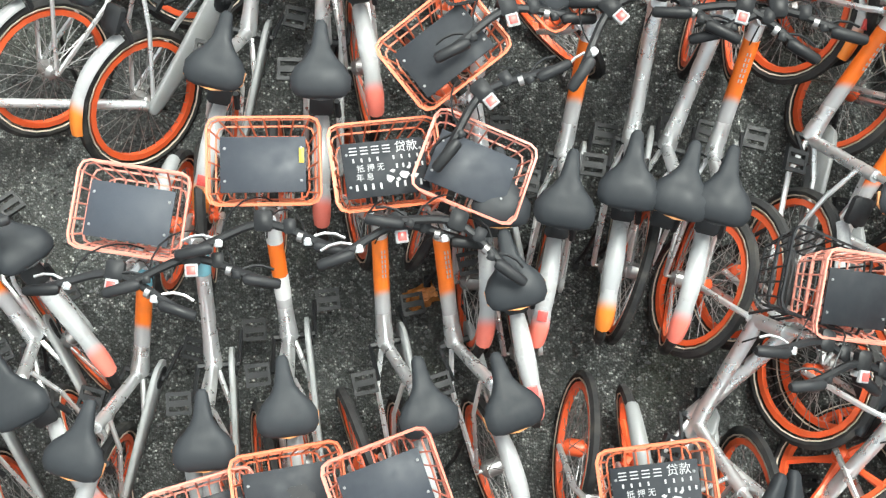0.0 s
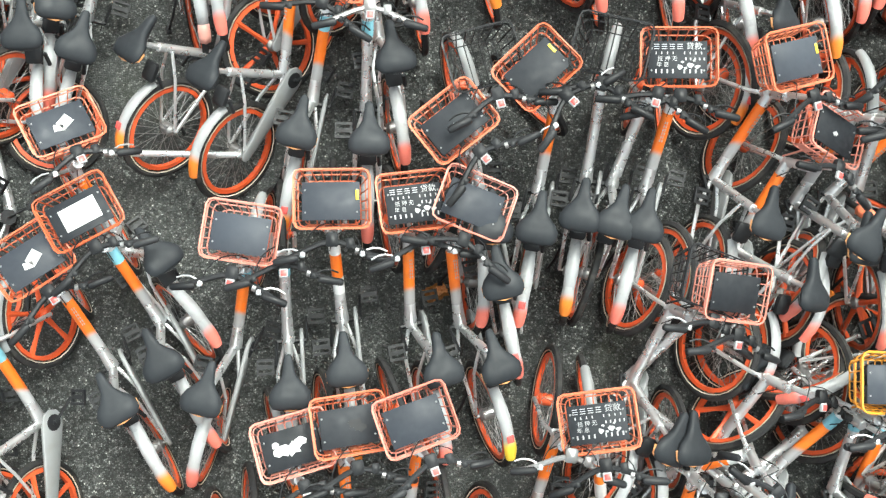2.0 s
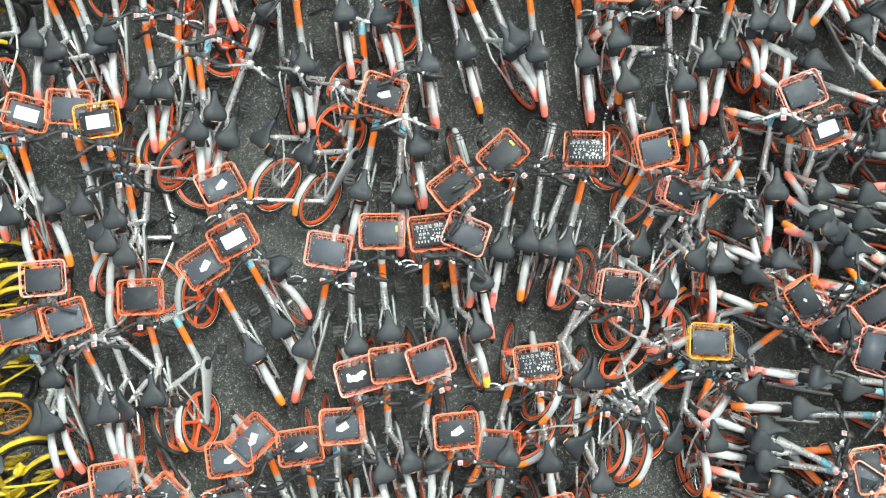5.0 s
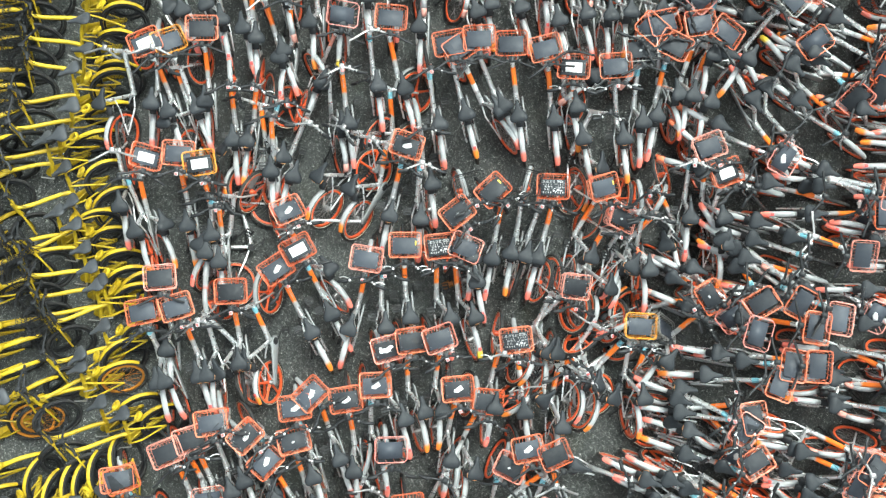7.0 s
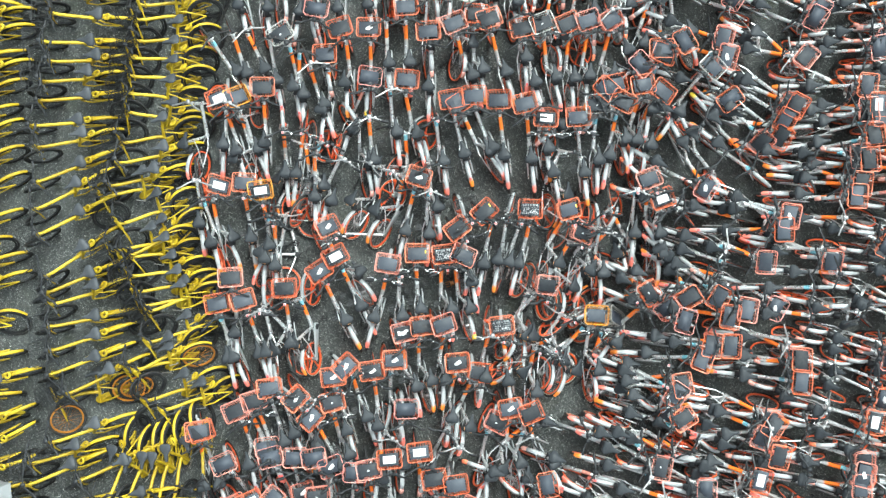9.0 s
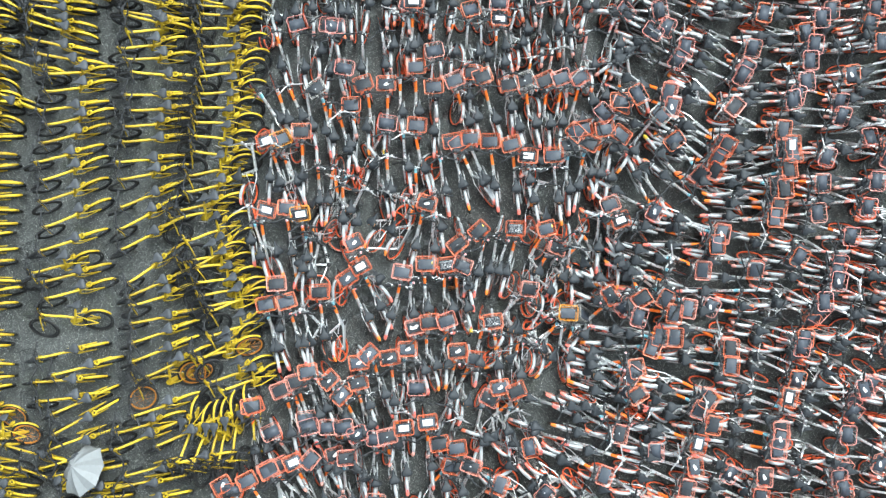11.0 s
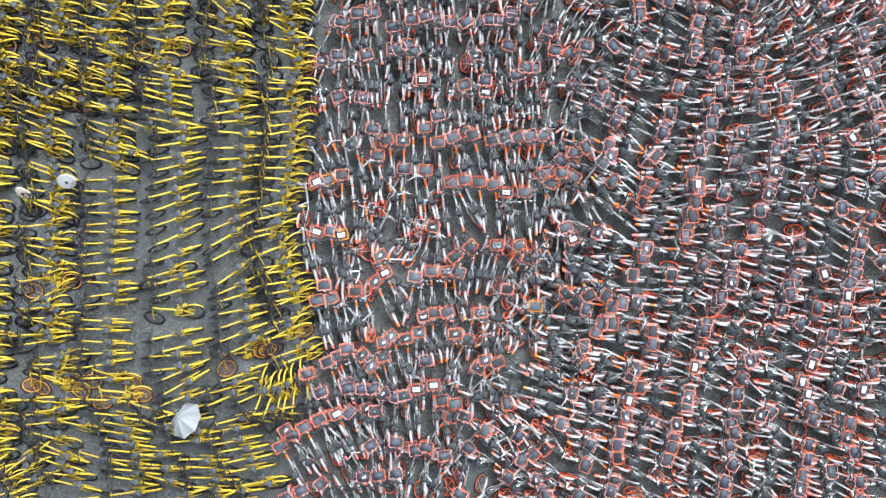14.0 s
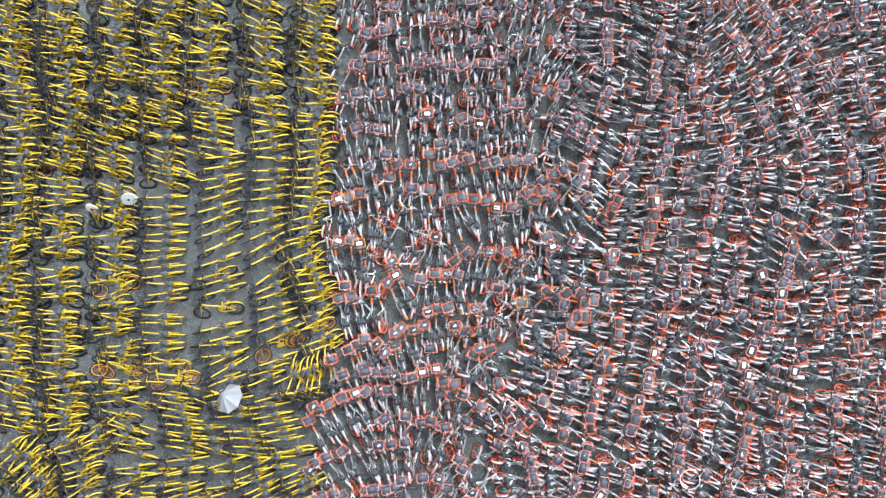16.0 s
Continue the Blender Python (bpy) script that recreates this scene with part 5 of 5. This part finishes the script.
YELLOW_HEADINGS_FAR = [(-8.9, 2.0, 184), (-8.9, 0.2, 186), (-8.9, -1.6, 182), (-10.8, 3.8, 178), (-10.7, 1.1, 182), (-10.7, -0.8, 190), (-10.4, -2.8, 190), (-12.7, 7.5, 176), (-12.6, 3.8, 180), (-12.5, 0.2, 184), (-12.4, -2.3, 186), (-13.9, 5.7, 182), (-14.0, 2.0, 194), (-13.9, -1.6, 182), (-13.6, -3.7, 172), (-7.8, 7.5, 180), (-9.2, 7.5, 178), (-10.5, 8.2, 176), (-9.9, -4.4, 165), (-8.1, -4.6, 172), (-8.1, -6.0, 192), (-5.9, -4.7, 172), (-5.8, -5.9, 205), (-11.6, -5.6, 212), (-13.6, -5.4, 232), (-13.0, -5.9, 228), (-4.4, -2.5, 262), (-5.2, -4.0, 190)]
row('orange', 0.22, [(-3.61, 9.83), (-1.79, 9.77), (0.02, 10.04), (1.83, 9.94), (4.36, 9.84)])
row('orange', 0.22, [(-3.37, 8.02), (-2.68, 8.21), (-1.78, 8.48), (-0.70, 8.75), (0.03, 8.57), (0.57, 8.60), (1.11, 8.79), (1.92, 8.82), (2.92, 9.39)])
row('orange', 0.22, [(-3.31, 7.11), (-2.68, 7.33), (-1.96, 7.47), (-0.96, 7.25), (-0.51, 7.36), (0.03, 7.19), (0.75, 7.32), (1.47, 7.25), (2.01, 7.83), (2.46, 7.98), (3.00, 8.19), (3.99, 7.83), (4.53, 7.68)])
row('orange', 0.22, [(-3.57, 6.23), (-2.67, 6.37), (-1.95, 6.28), (-1.14, 6.56)])
row('orange', 0.22, [(-3.56, 5.17), (-2.84, 5.21), (-2.12, 5.21), (-1.49, 5.14), (-1.13, 5.55), (-0.68, 5.65), (-0.14, 5.54), (0.76, 5.64), (1.29, 5.74), (1.92, 5.79), (2.55, 6.26), (3.63, 6.55)])
row('orange', 0.22, [(-3.55, 4.16), (-3.19, 4.12), (-1.84, 3.91), (-1.48, 3.98)])
row('orange', 0.22, [(-4.27, -3.92), (-3.86, -3.65), (-3.34, -3.26), (-2.50, -3.15), (-2.06, -3.11), (-1.32, -3.36)])
row('orange', 0.22, [(-1.08, -4.20), (-0.64, -4.16), (-0.20, -4.19), (0.07, -4.59)])
row('orange', 0.22, [(-4.42, -5.75), (-4.16, -5.31), (-3.73, -5.05), (-3.25, -5.10), (-2.75, -4.90), (-1.70, -4.71), (-1.20, -4.79)])
row('orange', 0.22, [(-4.36, -6.53), (-3.45, -6.37), (-2.74, -6.23), (-1.69, -6.12), (-1.07, -5.73), (-0.37, -5.90), (0.07, -6.24)])
row('orange', 0.22, [(-4.14, -7.57), (-2.56, -7.39), (0.07, -7.28)])
row('orange', 0.19, [(5.17, 9.75), (5.04, 8.92), (4.98, 7.37), (5.15, 6.91)])
row('orange', 0.19, [(6.61, 9.84), (6.69, 8.19), (6.59, 7.28), (6.49, 6.55), (6.12, 5.55), (5.80, 4.74), (5.40, 3.66), (5.12, 2.76), (4.67, 2.14)])
row('orange', 0.19, [(5.06, 1.33), (4.98, 0.71), (4.48, -0.27), (3.77, -0.98), (3.42, -1.59), (3.33, -2.30), (3.15, -3.09), (2.53, -4.14), (1.91, -4.41), (1.47, -4.84)])
row('orange', 0.19, [(8.35, 9.83), (8.12, 8.37), (8.02, 7.55), (7.60, 6.73), (7.64, 6.00), (7.10, 5.19), (6.73, 4.02), (6.37, 3.12), (6.36, 2.32), (6.12, 1.51), (5.91, 0.80), (5.63, 0.09), (5.36, -0.71), (5.18, -1.41), (4.83, -1.94), (4.70, -2.64), (4.52, -3.17), (4.41, -3.96), (4.37, -4.57), (4.19, -5.35), (3.93, -6.04), (3.75, -6.91)])
row('orange', 0.19, [(9.19, 8.18), (9.21, 7.09), (8.98, 5.64), (8.78, 4.74), (8.68, 3.84), (8.44, 2.77), (8.13, 2.14), (7.77, 1.52), (7.40, 0.45), (6.77, -0.79), (6.41, -1.93), (6.13, -3.07), (5.83, -3.77), (5.60, -4.65), (5.53, -5.86), (5.49, -6.98)])
row('orange', 0.19, [(9.61, 6.55), (9.90, 5.91), (10.12, 5.10), (10.16, 4.38), (9.56, 3.30), (9.46, 2.32), (9.23, 1.34), (9.04, 0.37), (8.71, -0.43), (8.21, -1.05), (7.90, -1.84), (7.49, -2.28), (7.41, -3.24), (7.47, -4.29), (7.13, -4.98), (7.07, -5.68), (6.88, -6.89)])
row('orange', 0.19, [(10.78, 7.31), (10.98, 6.45), (11.10, 5.55), (11.26, 4.47), (11.33, 3.40), (11.08, 2.24), (10.76, 1.35), (10.44, 0.19), (10.29, -0.78), (9.54, -1.66), (9.25, -2.27), (9.37, -3.23), (9.27, -4.02), (9.14, -4.89), (8.81, -5.67), (8.45, -6.88)])
row('orange', 0.19, [(12.39, 7.54), (11.92, 6.54), (12.07, 5.28), (12.69, 4.92), (12.69, 3.49), (13.07, 2.51), (12.60, 1.17), (12.03, 0.46), (11.90, -0.77), (11.18, -1.83), (10.64, -2.74), (10.33, -3.49), (10.57, -4.62), (10.69, -5.57), (10.44, -6.95)])
row('orange', 0.19, [(13.11, 8.18), (13.05, 7.18), (13.07, 6.09), (13.83, 4.74), (14.06, 3.31), (14.12, 2.06), (13.82, 0.82), (13.44, -0.77), (12.72, -1.65), (12.22, -2.26), (11.99, -3.22), (12.13, -4.44), (11.97, -5.65), (11.87, -6.94)])
row('orange', 0.19, [(14.45, 8.54), (14.50, 6.90), (15.15, 4.74), (15.26, 2.06), (14.83, -0.76), (14.10, -2.16), (13.54, -3.56), (13.60, -4.95), (13.38, -6.84)])
row('orange', 0.19, [(15.66, 3.85), (15.76, 1.18), (15.42, -1.46), (14.93, -3.55), (14.85, -6.66)])
row('orange', 0.19, [(2.87, -6.74), (2.61, -5.88), (2.35, -5.01), (1.91, -4.49)])
row('orange', 0.19, [(0.95, -7.02), (0.60, -6.07), (0.07, -4.50)])
row('orange', 0.3, [(3.63, 6.73), (3.84, 5.82), (4.33, 4.65), (4.51, 3.84)])
row('orange', 0.3, [(4.97, 6.55), (4.78, 5.46), (4.42, 4.38), (3.97, 3.12)])
row('orange', 0.3, [(-0.29, -3.14), (0.06, -3.31), (0.59, -3.38), (1.03, -3.66)])
row('orange', 0.3, [(-3.49, -1.53), (-3.05, -1.78), (-2.78, -1.53), (-2.43, -1.39), (-1.72, -1.56)])
row('orange', 0.3, [(-3.66, -2.51), (-3.31, -2.73), (-2.42, -2.50), (-1.35, -2.72)])
row('orange', 0.3, [(6.86, 8.00), (7.21, 6.91), (6.93, 5.64), (6.56, 4.56)])
row('orange', 0.27, [(8.23, 6.00), (7.90, 4.74), (7.38, 3.30), (7.07, 2.05), (6.61, 0.63)])
row('orange', 0.28, [(8.77, 10.02), (8.84, 8.91), (8.87, 8.18)])
row('orange', 0.28, [(9.85, 10.10), (9.96, 9.28), (10.30, 8.18), (9.71, 7.27)])
row('orange', 0.28, [(11.28, 10.10), (11.35, 9.00), (11.86, 8.00)])
row('orange', 0.28, [(12.80, 10.09), (12.87, 9.09), (13.12, 8.36)])
row('orange', 0.28, [(13.87, 10.09), (13.75, 8.72), (13.99, 7.81), (14.13, 6.36)])
row('yellow', 0.21, [(-4.35, 9.90), (-4.32, 7.49), (-4.30, 5.66), (-4.31, 3.30), (-4.35, 2.04), (-4.30, 1.60)])
row('yellow', 0.231, [(-5.96, 9.90), (-5.92, 7.50), (-5.88, 5.66), (-5.61, 5.02), (-5.60, 4.02), (-5.66, 2.94), (-5.70, 2.40), (-5.65, 1.14), (-5.49, 0.24), (-5.34, -0.83), (-5.20, -1.54), (-5.28, -2.25), (-5.45, -3.14), (-5.53, -3.84), (-5.25, -4.45), (-4.80, -5.07)])
row('yellow', 0.224, [(-7.86, 9.91), (-7.78, 7.50), (-7.64, 5.57), (-7.60, 5.39), (-7.43, 3.30), (-7.50, 2.03), (-7.40, 1.13), (-7.20, 0.06), (-7.09, -1.01), (-7.07, -1.90), (-7.09, -2.97), (-6.50, -4.11), (-6.23, -4.72), (-6.09, -5.25), (-6.03, -5.95), (-5.57, -7.08)])
row('yellow', 0.217, [(-9.20, 9.91), (-9.24, 7.50), (-9.16, 5.48), (-9.12, 5.26), (-9.01, 3.30), (-9.04, 2.03), (-9.11, 1.13), (-9.00, 0.23), (-9.06, -1.02), (-8.96, -1.91), (-8.84, -3.15), (-8.29, -4.03), (-8.17, -4.65), (-8.09, -5.26), (-8.25, -5.96), (-8.23, -7.10)])
row('yellow', 0.21, [(-10.85, 9.91), (-10.78, 8.24), (-10.60, 7.04), (-10.62, 5.57), (-10.78, 5.34), (-10.70, 3.29), (-10.67, 2.03), (-10.74, 1.12), (-10.71, -0.13), (-10.77, -1.03), (-10.56, -2.27), (-10.36, -3.42), (-10.16, -4.18), (-9.87, -5.10), (-9.85, -5.97), (-9.74, -7.11)])
row('yellow', 0.196, [(-12.79, 9.92), (-12.60, 8.25), (-12.50, 7.51), (-12.31, 5.67), (-12.44, 3.84), (-12.48, 2.02), (-12.52, 0.22), (-12.49, -1.03), (-12.31, -2.28), (-12.15, -3.43), (-12.12, -4.49), (-11.81, -4.93), (-11.64, -5.63), (-11.72, -6.33), (-11.43, -7.03)])
row('yellow', 0.196, [(-14.41, 9.92), (-14.31, 8.25), (-13.98, 6.59), (-13.83, 4.75), (-13.97, 3.29), (-13.93, 2.02), (-14.18, 1.12), (-14.14, -0.14), (-14.01, -1.58), (-13.78, -3.18), (-13.65, -4.33)])
row('yellow', 0.203, [(-15.78, 9.93), (-15.63, 6.59), (-15.45, 3.84), (-15.63, 1.11), (-15.54, -1.58), (-15.27, -4.42), (-15.18, -7.06)])
row('yellow', 0.21, [(-14.09, -4.86), (-13.72, -5.12), (-13.26, -5.56), (-12.80, -5.99), (-12.59, -6.87)])
row('yellow', 0.21, [(-4.34, -6.29), (-4.62, -5.59), (-4.72, -6.81)])
row('yellow', 0.21, [(-10.21, 5.85), (-9.76, 6.31)])
row('yellow', 0.21, [(-11.38, 5.21), (-11.10, 4.93)])
fill(-3.2, 7.6, -3.8, 5.0, 3000, 0.25, 0.62, 21)
fill(-4.2, 15.8, -9.0, 10.4, 7000, 0.30, 0.70, 22)
fill(-3.4, 15.8, 4.6, 10.4, 6000, 0.22, 0.60, 25)
fill(2.4, 15.8, -9.0, 4.6, 7000, 0.24, 0.64, 26)

fill_yellow(-15.5, -3.6, -8.8, -3.0, 600, 0.30, 0.62, 23)
fill_yellow(-13.5, -7.5, 3.5, 8.5, 250, 0.30, 0.62, 24)
heaps["orange"].finish("parked_orange_bikes", "packed rows of silver hire bikes with orange wheels and baskets", "bicycles")
heaps["yellow"].finish("parked_yellow_bikes", "packed columns of yellow hire bikes with black baskets", "bicycles")


# ---- odd things ----
def umbrella(m):
    root = tagged(new("umbrella"), "open pale grey umbrella lying over the yellow bikes", "umbrella")
    root.matrix_basis = m
    s = Shape()
    R = 0.52
    rings = []
    for i in range(7):
        t = i / 6
        ring = []
        for k in range(16):
            a = 2 * math.pi * k / 16
            sag = 0.0 if k % 2 == 0 else 1.0
            r = R * t * (1 - 0.13 * sag * t)
            ring.append((r * math.cos(a), r * math.sin(a), 0.30 * (1 - t ** 1.7) - 0.05 * sag * t * (1.3 - t)))
        rings.append(ring)
    for ring in rings:
        s.v += ring
    for i in range(6):
        for k in range(16):
            q = (k + 1) % 16
            s.f.append((i * 16 + k, i * 16 + q, (i + 1) * 16 + q, (i + 1) * 16 + k))
    ob = part("canopy", s.mesh("canopy", SILK, False), root)
    ob.modifiers.new("thick", "SOLIDIFY").thickness = 0.003
    part("shaft", Shape().tube([(0, 0, 0.40), (0, 0, -0.40)], 0.006, 6).mesh("shaft", STEEL), root)
    rib = Shape().tube([(R * t, 0, 0.30 * (1 - t ** 1.7) - 0.006) for t in (0.02, 0.35, 0.7, 1.0)], 0.003, 4).mesh("rib", STEEL)
    for k in range(8):
        part("rib", rib, root, m=Matrix.Rotation(2 * math.pi * k / 8, 4, "Z"))


umbrella(pose(-6.95, -3.42, 0.80, -28, -24, 15))


def wrapper(x, y):
    """A crumpled orange and tan wrapper flat on the ground."""
    root = tagged(new("crumpled_wrapper"), "crumpled dry orange wrapper on the gravel", "litter")
    root.matrix_basis = pose(x, y, 0.0, 0, 0, 25)
    rnd = random.Random(5)
    for name, mat, w, d in (("film", LEAF, 0.13, 0.09), ("flap", TAN, 0.07, 0.05)):
        s = Shape()
        n = 9
        for j in range(n):
            for i in range(n):
                u, v = i / (n - 1) - 0.5, j / (n - 1) - 0.5
                s.v.append((u * w + rnd.uniform(-0.006, 0.006) + (0.03 if name == "flap" else 0), v * d + rnd.uniform(-0.006, 0.006), 0.012 + rnd.uniform(0, 0.018) + (0.016 if name == "flap" else 0)))
        s.f = [(j * n + i, j * n + i + 1, (j + 1) * n + i + 1, (j + 1) * n + i) for j in range(n - 1) for i in range(n - 1)]
        ob = part(name, s.mesh(name, mat, False), root)
        ob.modifiers.new("thick", "SOLIDIFY").thickness = 0.0015


def loose_pole(m):
    root = tagged(new("loose_seat_post"), "loose bright silver tube lying across the wheels", "tube")
    root.matrix_basis = m
    part("tube", Shape().tube([(-0.365, 0, 0), (0.365, 0, 0)], 0.019, 12).mesh("tube", SILVER), root)
    part("collar", Shape().tube([(-0.375, 0, 0), (-0.34, 0, 0)], 0.026, 12).mesh("collar", STEEL), root)


def tub_lid(m, mat, words, r):
    root = tagged(new("plastic_lid"), words, "lid")
    root.matrix_basis = m
    rings = []
    for q, z in ((1.0, 0.0), (1.0, 0.02), (0.93, 0.035), (0.75, 0.03), (0.4, 0.05), (0.12, 0.055)):
        rings.append([(r * q * math.cos(2 * math.pi * k / 24), r * q * math.sin(2 * math.pi * k / 24), z) for k in range(24)])
    part("dish", Shape().loft(rings).mesh("dish", mat), root)
    part("hub_cap", Shape().tube([(0, 0, 0.05), (0, 0, 0.07)], [0.05, 0.035], 12).mesh("hub_cap", BLACK), root)


def bare_ring(m):
    root = tagged(new("loose_wheel_rim"), "bare pale metal wheel rim lying on the bikes", "wheel rim")
    root.matrix_basis = m
    part("rim", Shape().ring((0, 0, 0), 0.30, 0.016, 32, 6, 1.2).mesh("rim", GREY_WIRE), root)
    s = Shape()
    for k in range(0, 24, 2):
        a = 2 * math.pi * k / 24
        s.tube([(0.02 if k % 4 else -0.02, 0.03 * math.cos(a + 0.5), 0.03 * math.sin(a + 0.5)), (0, 0.29 * math.cos(a), 0.29 * math.sin(a))], 0.0025, 3)
    part("spokes", s.mesh("spokes", STEEL), root)


wrapper(0.0, 0.10)
loose_pole(pose(-1.42, 0.86, 0.36, 0, 2, -1))
tub_lid(pose(-10.29, 2.90, 0.78, 50, 0, 10), WHITE, "white plastic disc lying on the yellow bikes", 0.25)
tub_lid(pose(-11.49, 2.59, 0.66, 58, 0, -18), CREAM, "cream plastic disc lying on the yellow bikes", 0.24)
bare_ring(pose(7.44, -5.84, 0.92, 0, 82, 0))
